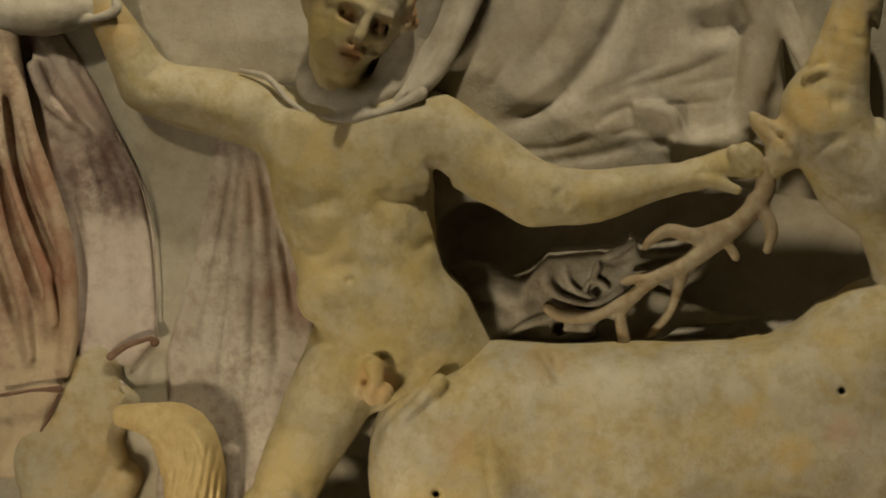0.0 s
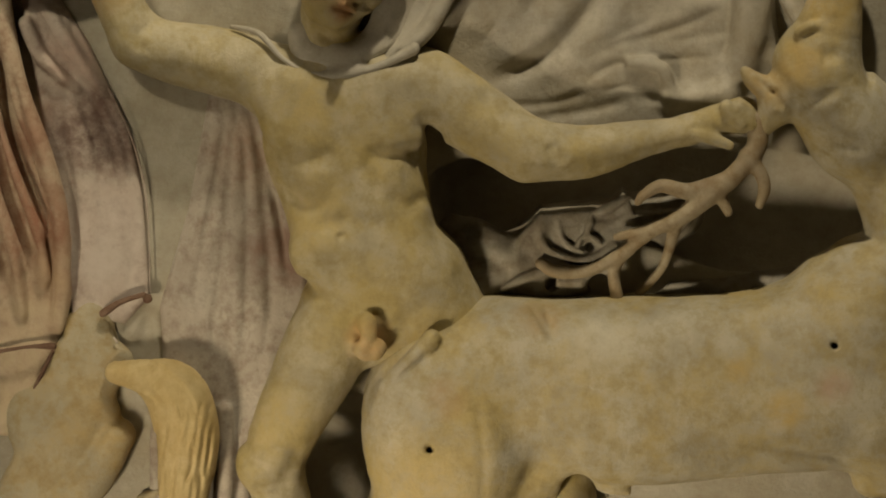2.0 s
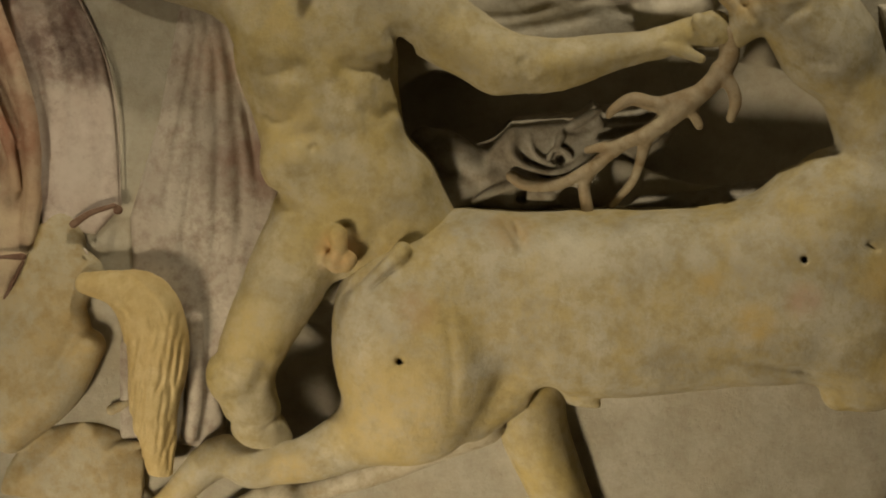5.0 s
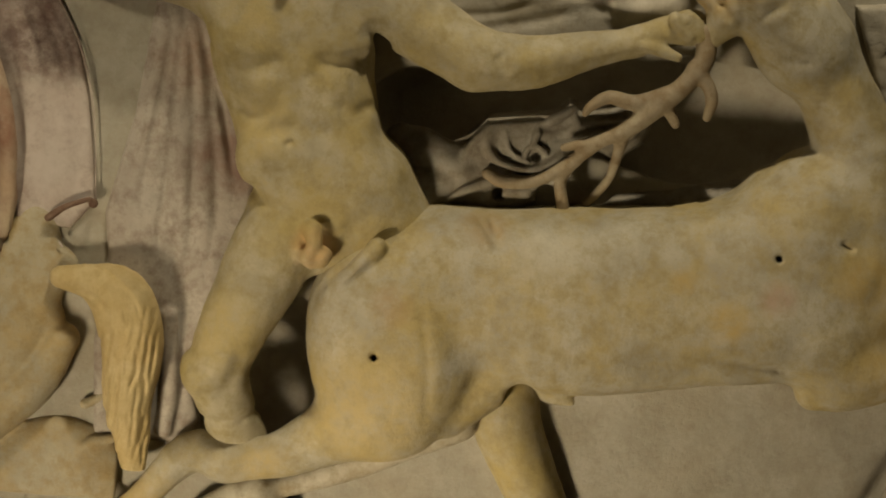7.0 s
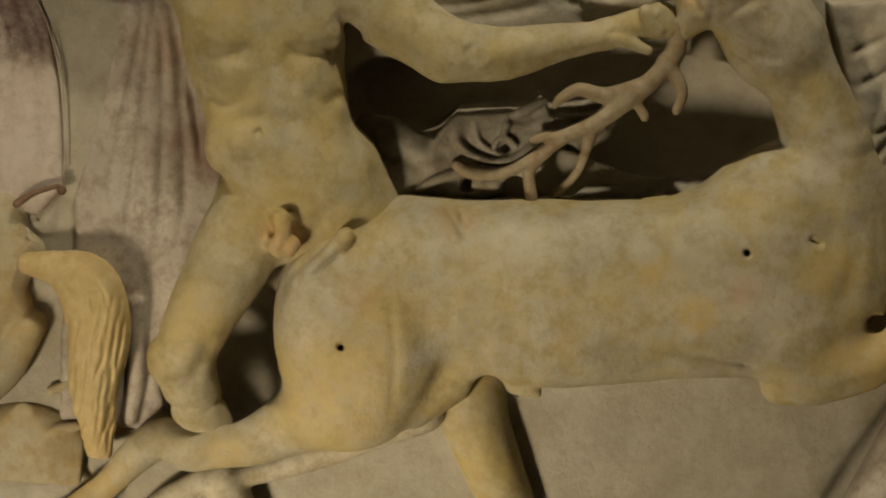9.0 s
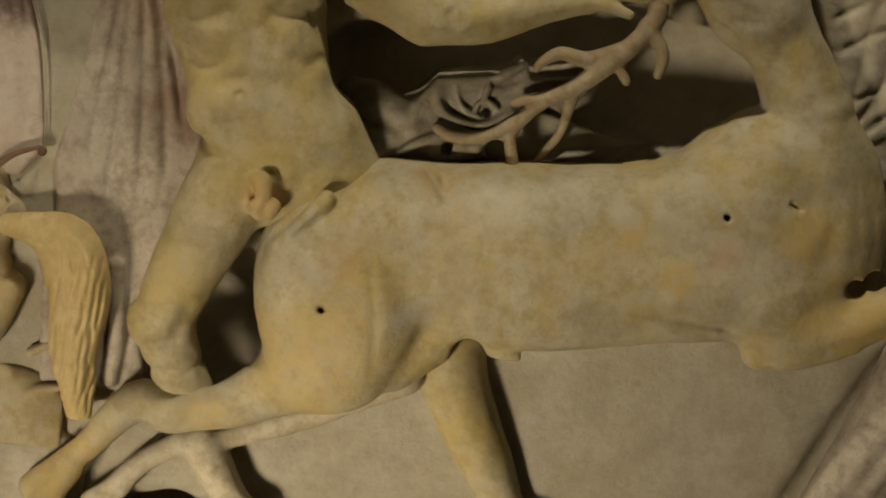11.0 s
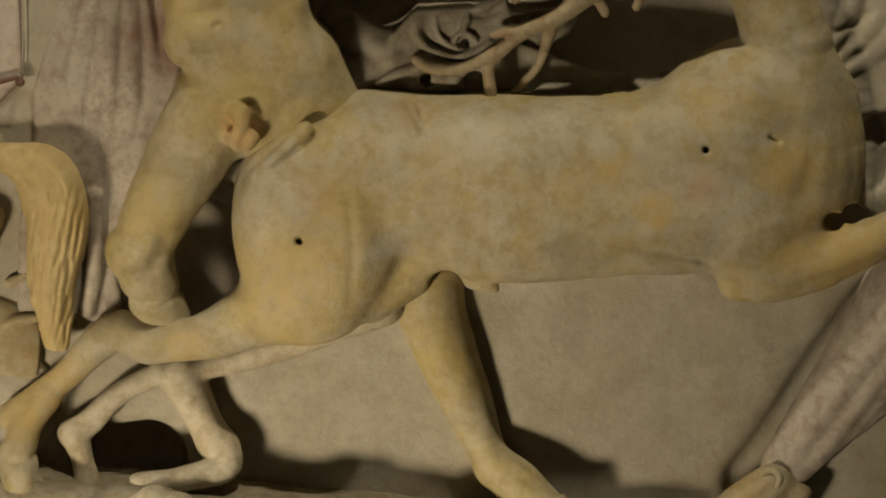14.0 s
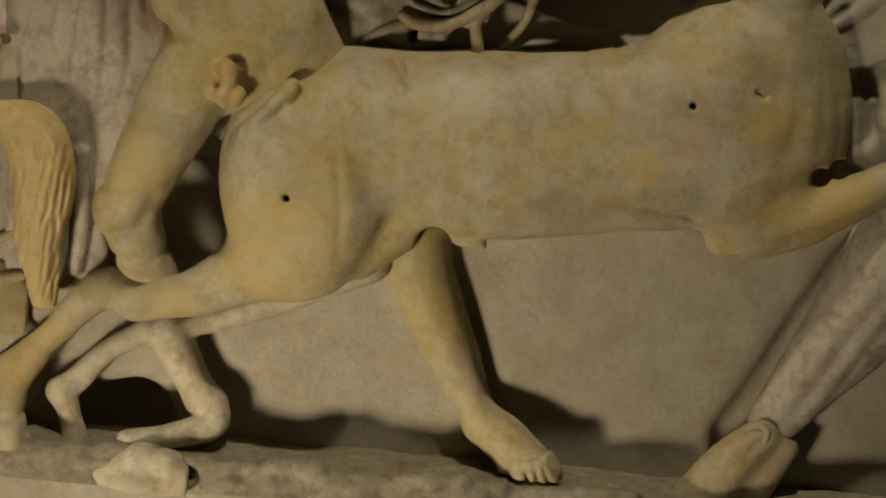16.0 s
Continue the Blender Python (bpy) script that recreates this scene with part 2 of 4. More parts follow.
        view = lambda a, c: a[c[0]:c[0] + n[0], c[1]:c[1] + n[1], c[2]:c[2] + n[2]]
        count = sum(view(neg, c).astype(np.int8) for c in corners)
        cells = np.argwhere((count > 0) & (count < 8))
        value = {c: f[cells[:, 0] + c[0], cells[:, 1] + c[1], cells[:, 2] + c[2]] for c in corners}
        total, hits = np.zeros((len(cells), 3)), np.zeros(len(cells))
        for c in corners:
            for axis in range(3):
                if c[axis] == 0:
                    e = list(c)
                    e[axis] = 1
                    a, b = value[c], value[tuple(e)]
                    cross = (a < 0) != (b < 0)
                    t = np.where(cross, a / np.where(a == b, 1, a - b), 0)
                    for ax in range(3):
                        total[:, ax] += cross * (t if ax == axis else c[ax])
                    hits += cross
        verts = cells + total / hits[:, None]
        lo = np.array([a[0] for a in self.axes])
        verts = verts * self.cell + lo
        index = np.full(n, -1, np.int32)
        index[cells[:, 0], cells[:, 1], cells[:, 2]] = np.arange(len(cells))
        quads = []
        for axis in range(3):
            b, c = [(1, 2), (2, 0), (0, 1)][axis]
            lo_, hi_ = [slice(None)] * 3, [slice(None)] * 3
            lo_[axis], hi_[axis] = slice(0, -1), slice(1, None)
            for other in (b, c):
                lo_[other] = hi_[other] = slice(1, -1)
            p, q = neg[tuple(lo_)], neg[tuple(hi_)]
            for out, sel in ((False, p & ~q), (True, ~p & q)):
                at = np.argwhere(sel)
                if not len(at):
                    continue
                at[:, b] += 1
                at[:, c] += 1
                ring = []
                for ob, oc in ((-1, -1), (0, -1), (0, 0), (-1, 0)):
                    g = at.copy()
                    g[:, b] += ob
                    g[:, c] += oc
                    ring.append(index[g[:, 0], g[:, 1], g[:, 2]])
                quads.append(np.stack(ring[::-1] if out else ring, 1))
        quads = np.concatenate(quads)
        pairs = np.concatenate([quads[:, [i, (i + 1) % 4]] for i in range(4)])
        number = np.maximum(np.bincount(pairs[:, 0], minlength=len(verts)), 1)
        for _ in range(self.rounds):
            mean = np.stack([np.bincount(pairs[:, 0], verts[pairs[:, 1], ax], len(verts)) / number for ax in range(3)], 1)
            verts = verts + 0.6 * (mean - verts)
        return verts, quads


def carve(name, carvings, material, label="", category="", kind="", parent=None):
    vs, qs, base = [], [], 0
    for c in carvings:
        v, q = c.pieces()
        vs.append(v)
        qs.append(q + base)
        base += len(v)
    v, q = np.concatenate(vs), np.concatenate(qs)
    me = bpy.data.meshes.new(name)
    me.vertices.add(len(v))
    me.vertices.foreach_set("co", v.astype(np.float32).ravel())
    me.loops.add(4 * len(q))
    me.loops.foreach_set("vertex_index", q.astype(np.int32).ravel())
    me.polygons.add(len(q))
    me.polygons.foreach_set("loop_start", np.arange(0, 4 * len(q), 4, dtype=np.int32))
    me.update(calc_edges=True)
    me.validate()
    me.polygons.foreach_set("use_smooth", np.ones(len(me.polygons), bool))
    me.materials.append(material)
    ob = new(name, me)
    ob.parent = parent
    return tagged(ob, label, category, kind=kind)


def box(name, x0, x1, y0, y1, z0, z1, material, kind="structure", bevel=0.0):
    bm = bmesh.new()
    bmesh.ops.create_cube(bm, size=1, matrix=Matrix.Translation(((x0 + x1) / 2, (y0 + y1) / 2, (z0 + z1) / 2)) @ Matrix.Diagonal((x1 - x0, y1 - y0, z1 - z0, 1)))
    if bevel:
        bmesh.ops.bevel(bm, geom=bm.edges[:], offset=bevel, segments=3, affect="EDGES", profile=0.5)
    me = bpy.data.meshes.new(name)
    bm.to_mesh(me)
    bm.free()
    me.materials.append(material)
    return tagged(new(name, me), kind=kind)


# ---- an unseen hall added round it, closed, for bounced light
tagged(box("floor", -4, 4, -5, 1.0, -0.1, 0, PLASTER), "dim stone museum floor", "floor")
tagged(box("ceiling", -4, 4, -5, 1.0, 4.0, 4.1, PLASTER), "plain dim ceiling", "ceiling")
tagged(box("wall_south", -4, 4, -5.1, -5.0, 0, 4.0, PLASTER), "plain dim hall wall", "wall")
tagged(box("wall_north", -4, 4, 1.0, 1.1, 0, 4.0, PLASTER), "plain dim hall wall", "wall")
tagged(box("wall_west", -4.1, -4.0, -5, 1.0, 0, 4.0, PLASTER), "plain dim hall wall", "wall")
tagged(box("wall_east", 4.0, 4.1, -5, 1.0, 0, 4.0, PLASTER), "plain dim hall wall", "wall")

# ---- the relief's block: back slab, ground ledge, plinth, upper moulding
back = Carving(-0.56, 0.64, 0.785, 1.465, 0.01, 0.0024, 0.105)
back.sheet(0.0, 0.001, 0.004, -0.9, 0.5, 0.9, 0.5, 0.9, 1.7, -0.9, 1.7)
back.cut(.0314, 0.8, -.0265, .0269, 1.2229, .0359, .0136, .0269, 1.2255, .0359, .0706, .0269, 1.2427, .0359, .1459, .0269, 1.2521, .0381, .1732, .0269, 1.2449, .0314)
back.cut(.0314, 0.8, -.1182, .0269, 1.0288, .0403, -.1284, .0269, .9771, .0403)
back.cut(.0314, 0.8, -.1831, .0269, .8283, .0314, -.1515, .0269, .8359, .0314)
back.wear(0.0006, 0.02, 8)
back.cut(.02, 0.9, .2133, .0300, 1.2786, .0197, .2437, .0300, 1.2604, .0234)
back.cut(.012, 0.9, .1279, .0350, 1.1957, .0279, .1815, .0350, 1.1993, .0324, .2345, .0350, 1.2096, .0280)
back.cut(.02, 0.9, .2227, .0350, 1.2472, .0315, .2594, .0350, 1.2360, .0270)
back.cut(.02, 0.9, .1518, .0350, 1.2380, .0382, .2150, .0350, 1.2309, .0414, .2556, .0350, 1.2268, .0338)
back.cut(.01, 1, -.1183, .0500, 1.0064, .0389, -.1229, .0500, .9732, .0321)
back.cut(.02, 0.7, .4203, .0040, 1.0305, .0164, .3888, .0040, .9718, .0173, .3558, .0040, .9030, .0183, .3369, .0040, .8681, .0202)
carve("wall_back", [back], WALL, "smooth grey-cream marble back of the relief", "wall", "structure")
tagged(box("wall_block", -1.2, 1.2, 0.104, 0.5, 0.79, 1.46, WALL), "solid grey-cream marble back of the relief", "wall")
tagged(box("plinth", -1.3, 1.3, -0.036, 0.6, 0.0, 0.80, GREY, bevel=0.01), "pale marble plinth under the relief", "plinth")
tagged(box("moulding", -1.25, 1.25, -0.004, 0.5, 1.46, 1.56, GREY, bevel=0.008), "pale marble moulding above the relief", "moulding")
LEDGE = .8295
ground = Carving(-0.5, 0.6, 0.80, LEDGE + 0.06, 0.105, 0.002)
ground.sheet(.062, .008, .006, -.6, .7, .7, .7, .7, .8295, -.6, .8295)
ground.slope(.8295, .06)
rng = random.Random(11)
for i in range(150):
    x, z, r = rng.uniform(-0.45, 0.58), rng.uniform(0.795, 0.822), rng.uniform(0.004, 0.011)
    ground.limb(.006, 1, x, -.062 + 0.4 * r, z, r, x + rng.uniform(0.012, 0.04), -.062 + 0.3 * r, z + rng.uniform(-0.004, 0.008), 0.8 * r)
for i in range(60):
    x, z = rng.uniform(-0.45, 0.58), rng.uniform(0.80, 0.825)
    ground.crease(rng.uniform(0.001, 0.003), rng.uniform(0.002, 0.004), x, z, x + 0.015, z + rng.uniform(-0.006, 0.006), x + 0.034, z + rng.uniform(-0.008, 0.008))
ground.wear(0.0014, 0.007, 3)
whole = carve("ground", [ground], EARTH, "rough-hewn pale marble ground ledge", "ledge", "structure")
stone_lump = Carving(-0.30, -0.10, 0.80, 0.92, 0.105, 0.0015)
stone_lump.limb(.00627, 1, -.1622, -.0583, .8048, .0152, -.1456, -.0601, .8231, .0117, -.1231, -.0609, .8199, .0134, -.1019, -.0627, .8066, .0152)
stone_lump.limb(.00627, 1, -.1437, -.0627, .8009, .0197, -.1054, -.0645, .7957, .0179)
stone_lump.crease(.00179, .00359, -.1549, .8177, -.1323, .8105, -.1151, .8167)
stone_lump.crease(.00179, .00269, -.14, .796, -.1188, .8072)
stone_lump.wear(0.0012, 0.007, 4)
carve("stone", [stone_lump], PALE, "pale rounded stone", parent=whole)

# ---- the carved figures
youth = Carving(-0.37, 0.26, 0.83, 1.46)
youth.limb(.00896, 0.74, -.1277, -.0117, 1.3028, .0565, -.1254, -.0117, 1.2787, .0641, -.1182, -.0139, 1.2484, .0590, -.1095, -.0161, 1.2181, .0565, -.1005, -.017, 1.1876, .0560, -.0885, -.0152, 1.1546, .0580)
youth.limb(.0108, 1, -.1713, -.0215, 1.3096, .0314, -.128, -.0206, 1.3168, .0296, -.0775, -.0215, 1.317, .0314)
youth.limb(.00986, 1, -.1939, -.0224, 1.3214, .0269, -.2339, -.0206, 1.3288, .026, -.2693, -.0206, 1.334, .0233, -.288, -.0215, 1.3417, .0206)
youth.limb(.00627, 1, -.2879, -.0215, 1.3404, .0215, -.3048, -.0242, 1.3692, .0179, -.323, -.0269, 1.3987, .0139, -.3324, -.0278, 1.4328, .0125)
youth.limb(.00986, 1, -.0599, -.0278, 1.3173, .0296, -.0213, -.0336, 1.2963, .0278, .0192, -.0412, 1.2756, .0238)
youth.limb(.00627, 1, .017, -.0412, 1.2754, .0238, .0625, -.0412, 1.2775, .0206, .1051, -.0394, 1.2897, .0143, .1415, -.0376, 1.2984, .0108)
youth.limb(.00538, 1, .1392, -.0376, 1.2991, .0112, .1646, -.0376, 1.3086, .0125, .1807, -.0376, 1.3127, .0148)
youth.limb(.00224, 1, .1433, -.0448, 1.2983, .00583, .1586, -.0471, 1.2939, .00493, .1719, -.0466, 1.2895, .00403)
youth.limb(.00224, 1, .1761, -.0484, 1.319, .00627, .1879, -.0466, 1.3066, .00538)
youth.limb(.00179, 1, .1673, -.0502, 1.3195, .00583, .179, -.0502, 1.3064, .00448)
youth.cut(.00134, 1, .1427, -.0502, 1.3014, .00224, .1681, -.0529, 1.3068, .00224)
youth.limb(.0161, 0.36, -.1575, -.0475, 1.2909, .0332)
youth.limb(.0161, 0.36, -.0906, -.0466, 1.2973, .0323)
youth.crease(.00504, .00717, -.1793, 1.2688, -.1549, 1.2595, -.125, 1.2667)
youth.crease(.00504, .00717, -.1079, 1.2691, -.086, 1.2653, -.0637, 1.275)
youth.crease(.00225, .00627, -.1222, 1.3137, -.1159, 1.2664, -.1115, 1.2362, -.1143, 1.2098)
youth.crease(.00404, .00627, -.1644, 1.2349, -.1463, 1.2217, -.1272, 1.2299)
youth.crease(.00404, .00627, -.0907, 1.2354, -.0707, 1.2275, -.0588, 1.2375)
youth.crease(.00303, .00627, -.1454, 1.206, -.1155, 1.2141, -.0827, 1.2102)
youth.crease(.00303, .00627, -.1899, 1.305, -.1831, 1.2751, -.1712, 1.241)
youth.crease(-.00303, .0108, -.1541, 1.2443, -.1411, 1.2447, -.1282, 1.2473)
youth.crease(-.00303, .0108, -.0959, 1.2494, -.085, 1.2492, -.0743, 1.2508)
youth.crease(-.00201, .00807, -.1355, 1.2224, -.1268, 1.2221, -.1195, 1.2235)
youth.crease(-.00201, .00807, -.0979, 1.2249, -.0901, 1.2245, -.0806, 1.226)
youth.crease(-.00303, .00896, -.1517, 1.3161, -.1778, 1.3209)
youth.crease(-.00303, .00896, -.0959, 1.3218, -.0661, 1.3281)
youth.limb(.0152, 0.5, -.1387, -.0439, 1.1866, .0206)
youth.limb(.0152, 0.5, -.0755, -.043, 1.1884, .0206)
youth.limb(.0179, 0.42, -.1073, -.0439, 1.1732, .0332)
youth.crease(.00605, .00583, -.1524, 1.1717, -.1291, 1.1446, -.1066, 1.1329)
youth.crease(.00471, .00717, -.0324, 1.1883, -.0513, 1.1564, -.0768, 1.1309)
youth.crease(.00336, .00359, -.1243, 1.1379, -.1028, 1.1428, -.0843, 1.1405)
youth.crease(.00510, .00807, -.0728, 1.2948, -.0574, 1.2893, -.0458, 1.277)
youth.crease(.00201, .00314, -.1136, 1.253, -.1016, 1.2546)
youth.crease(.00539, .00224, -.124, 1.1994, -.1219, 1.2008, -.119, 1.2032, -.1166, 1.2051)
youth.crease(-.00201, .00627, -.1368, 1.193, -.1308, 1.1947, -.1247, 1.1938)
youth.cut(.00269, 1, -.1056, -.0672, 1.1294, .00403, -.1028, -.0627, 1.1147, .00448)
youth.cut(.00269, 1, -.0827, -.0627, 1.1337, .00403, -.0774, -.0583, 1.1157, .00538)
youth.limb(.00179, 1, -.1069, -.0618, 1.2552, .00179)
youth.limb(.00717, 0.5, -.1308, -.0565, 1.1932, .00986)
youth.limb(.00224, 1, -.0967, -.0645, 1.1374, .00762, -.0947, -.0681, 1.1285, .00672, -.0964, -.0672, 1.1203, .00672)
youth.limb(.00179, 1, -.0985, -.0654, 1.1168, .00762, -.0962, -.0645, 1.1137, .00672)
youth.limb(.00179, 1, -.0877, -.0654, 1.1188, .00807, -.0893, -.0645, 1.1151, .00717)
youth.limb(.00807, 1, -.1321, -.0179, 1.3251, .0296, -.1349, -.0242, 1.3494, .0269, -.1367, -.0296, 1.3715, .026)
youth.limb(.00627, 1, -.1363, -.0538, 1.3746, .0179, -.133, -.052, 1.3894, .0296, -.1222, -.0466, 1.4208, .0394, -.1186, -.0439, 1.4381, .0376)
youth.limb(.00314, 1, -.113, -.0834, 1.4143, .00359, -.1179, -.0878, 1.3993, .00448, -.1215, -.0887, 1.3903, .00538)
youth.limb(.00224, 1, -.1374, -.0717, 1.3815, .00359, -.1284, -.0771, 1.3798, .00359, -.1198, -.0753, 1.3765, .00314)
youth.limb(.00269, 1, -.1361, -.0699, 1.3721, .00403, -.1273, -.0717, 1.3702, .00359)
youth.limb(.00448, 1, -.1385, -.0654, 1.3648, .00672, -.1323, -.0672, 1.3636, .00627)
youth.limb(.00359, 1, -.1454, -.0771, 1.4162, .00359, -.1279, -.0851, 1.416, .00359, -.117, -.086, 1.4116, .00314, -.1, -.0771, 1.4055, .00314)
youth.limb(.00269, 1, -.1651, -.043, 1.4265, .00896, -.163, -.0439, 1.4073, .00583, -.1609, -.0421, 1.3975, .00314)
youth.crease(.01008, .00403, -.1388, 1.4089, -.131, 1.4072, -.124, 1.4038)
youth.crease(.01008, .00403, -.1144, 1.4002, -.1075, 1.3985, -.0996, 1.396)
youth.crease(.00404, .00157, -.1379, 1.3782, -.1284, 1.3767, -.1179, 1.3735)
youth.crease(.00807, .00627, -.1533, 1.3644, -.1355, 1.3527, -.1147, 1.3617, -.1067, 1.3717)
youth.crease(.00336, .00179, -.1299, 1.3873, -.1254, 1.3841)
youth.crease(.00336, .00179, -.1202, 1.3836, -.1159, 1.3822)
youth.crease(.00268, .00448, -.1495, 1.386, -.1428, 1.3736)
youth.crease(.00336, .00403, -.1102, 1.3864, -.1112, 1.3756)
youth.limb(.00179, 1, -.1318, -.0753, 1.4064, .00403)
youth.limb(.00179, 1, -.1067, -.0708, 1.3975, .00403)
youth.limb(.00224, 1, -.0938, -.0708, 1.4243, .00627)
youth.limb(.00224, 1, -.0886, -.0609, 1.4166, .00627)
youth.limb(.00224, 1, -.0862, -.0547, 1.4088, .00627)
youth.limb(.00224, 1, -.0895, -.0547, 1.4, .00627)
youth.limb(.00224, 1, -.0958, -.0744, 1.432, .00627)
youth.limb(.00224, 1, -.0853, -.0502, 1.4258, .00627)
youth.limb(.00224, 1, -.1019, -.0771, 1.4368, .00627)
youth.limb(.00224, 1, -.0884, -.0493, 1.4196, .00627)
youth.limb(.00224, 1, -.0849, -.0448, 1.4015, .00627)
youth.limb(.00224, 1, -.1577, -.0654, 1.4303, .00627)
youth.limb(.00224, 1, -.1511, -.0726, 1.4352, .00627)
youth.limb(.00224, 1, -.1614, -.0556, 1.4238, .00627)
youth.limb(.00224, 1, -.1401, -.0798, 1.437, .00627)
youth.crease(.00201, .00717, -.267, 1.3243, -.2404, 1.3164, -.214, 1.3124)
youth.crease(.00268, .00627, -.2804, 1.33, -.2847, 1.345, -.273, 1.3553)
youth.crease(.00268, .00627, -.0227, 1.3215, -.00869, 1.305, .00925, 1.2953)
youth.crease(.00268, .00538, .0337, 1.2847, .0456, 1.2682)
youth.crease(-.00201, .00807, .0245, 1.2603, .0577, 1.2798, .0916, 1.2885)
youth.limb(.0099, 1, -.1181, -.0269, 1.1321, .0352, -.1305, -.0330, 1.1075, .0335, -.1478, -.0420, 1.0674, .0290, -.1634, -.0460, 1.0302, .0247)
youth.limb(.0063, 1, -.1656, -.0439, 1.0215, .0243, -.1576, -.0310, .9923, .0222, -.1448, -.0120, .9595, .0216)
youth.limb(.0063, 1, -.0780, .0260, 1.0951, .0207, -.1021, .0300, 1.0635, .0199)
youth.limb(.0090, 1, -.1725, -.0480, 1.0172, .0190)
youth.crease(.00240, .006, -.1433, 1.0425, -.1505, 1.0194, -.1602, 1.0007)
youth.crease(.00270, .0040, -.1946, .9801, -.1767, .9779, -.1568, .9776, -.1373, .9837, -.1244, .9892)
youth.limb(.00986, 1, -.063, -.0157, 1.1674, .0426, -.038, -.00448, 1.1228, .0426)
youth.limb(.00627, 1, .0624, .004, 1.0085, .0269, .0675, -.002, .9782, .0269, .1008, -.0045, .9121, .0206, .1203, -.0080, .8747, .0152, .1283, -.0140, .8621, .0161)
youth.crease(.00268, .00538, -.1885, 1.0444, -.1809, 1.0271, -.1652, 1.0217)
youth.crease(.00201, .0134, -.1281, 1.1245, -.1467, 1.0744, -.158, 1.0468)
youth.crease(.00201, .00448, -.1795, 1.0049, -.1551, 1.0023)
youth.limb(.0054, 1, .1262, -.0190, .8683, .0163, .1483, -.0260, .8535, .0190, .1674, -.0330, .8418, .0162)
youth.limb(.0040, 1, .1523, -.0260, .8454, .0136, .1532, -.0320, .8350, .0108)
youth.limb(.0022, 1, .1582, -.0460, .8386, .0076, .1609, -.0490, .8285, .0063, .1634, -.0470, .8225, .0045)
youth.limb(.0016, 1, .1667, -.0500, .8415, .0058, .1704, -.0530, .8301, .0049, .1727, -.0500, .8229, .0040)
youth.limb(.0016, 1, .1732, -.0500, .8439, .0054, .1779, -.0530, .8322, .0049, .1802, -.0500, .8240, .0040)
youth.limb(.0016, 1, .1783, -.0480, .8476, .0054, .1844, -.0500, .8356, .0049, .1873, -.0470, .8266, .0040)
youth.limb(.0016, 1, .1814, -.0440, .8504, .0049, .1887, -.0440, .8399, .0045, .1907, -.0420, .8311, .0036)
youth.crease(.0014, .004, .1339, .8706, .1505, .8628, .1693, .8552)
youth.crease(.0022, .0014, .1628, .8384, .1650, .8323, .1672, .8262)
youth.crease(.0022, .0014, .1702, .8405, .1727, .8332, .1753, .8260)
youth.crease(.0022, .0014, .1757, .8437, .1792, .8362, .1826, .8286)
youth.crease(.0022, .0014, .1796, .8492, .1837, .8424, .1878, .8355)
youth.wear(0.0004, 0.008, 1)
carve("carved_youth", [youth], YOUTH, "cream marble relief figure of a youth, worn", "statue")

stag = Carving(-0.36, 0.50, 0.82, 1.46, 0.11, 0.0016)
stag.limb(.0134, 0.8, .00944, -.0134, 1.0931, .0663, .0541, -.0152, 1.0917, .0672, .0988, -.0152, 1.0896, .0735, .1563, -.0152, 1.0949, .073, .2089, -.0152, 1.1034, .0717, .2525, -.0152, 1.1129, .0753, .2784, -.0152, 1.1208, .0744, .2949, -.0161, 1.1315, .0681)
stag.limb(.0125, 1, .2824, -.0179, 1.1621, .0583, .3204, -.0206, 1.2085, .0394, .2967, -.026, 1.2712, .0305, .2644, -.0314, 1.3126, .0341)
stag.limb(.0117, 0.8, -.0341, -.0179, 1.0831, .0574, -.0273, -.0197, 1.0569, .0717, -.0317, -.0233, 1.0073, .0538)
stag.limb(.00986, 1, -.0415, -.0278, .9936, .0376, -.0731, -.0278, .9724, .026, -.1115, -.0278, .9515, .0188, -.1556, -.0269, .9444, .0179)
stag.limb(.00627, 1, -.1512, -.0269, .9444, .0179, -.1826, -.0269, .9474, .0161, -.22, -.0251, .9068, .0112, -.2578, -.0251, .8719, .0121)
stag.limb(.0117, 1, .3199, -.0269, 1.1356, .0403)
stag.limb(.003, 1, -.0464, -.0600, 1.1277, .0076, -.0613, -.0620, 1.1089, .0066, -.0788, -.0540, 1.0888, .0060)
stag.crease(.00296, .00224, -.0466, 1.1194, -.0606, 1.1049, -.0726, 1.0927)
stag.limb(.00896, 1, .0145, -.0296, .9901, .0134, .043, -.0296, 1.0201, .0197, .0714, -.0269, 1.0494, .0269)
stag.limb(.00627, 1, .0188, -.0224, .9912, .0161, .0605, -.0179, 1.0238, .0161)
stag.limb(.00359, 1, .0735, -.0269, 1.0269, .0117, .0965, -.0314, 1.0186, .00896, .1126, -.0332, 1.0128, .00403)
stag.crease(.00147, .00314, -.0113, 1.0912, -.00140, 1.0434, -.00011, .99)
stag.crease(.00147, .0108, .00708, 1.0793, .0232, 1.0453, .0135, 1.0087)
stag.cut(.00538, 1, .0304, -.0403, 1.1555, .00269, .0451, -.0627, 1.1383, .00269)
stag.cut(.0179, 1, .0109, -.0834, 1.0858, .00538, .0319, -.0762, 1.0465, .00627, .0579, -.0717, 1.048, .00448)
stag.crease(.00197, .00314, .2096, 1.063, .254, 1.0574, .2899, 1.05)
stag.crease(.00147, .00224, .232, 1.058, .2719, 1.0546, .2923, 1.0484)
stag.crease(.00147, .00179, .2628, 1.0573, .2918, 1.0528)
stag.crease(.00197, .00359, .2857, 1.0728, .2881, 1.0507, .2988, 1.0293, .323, 1.0293)
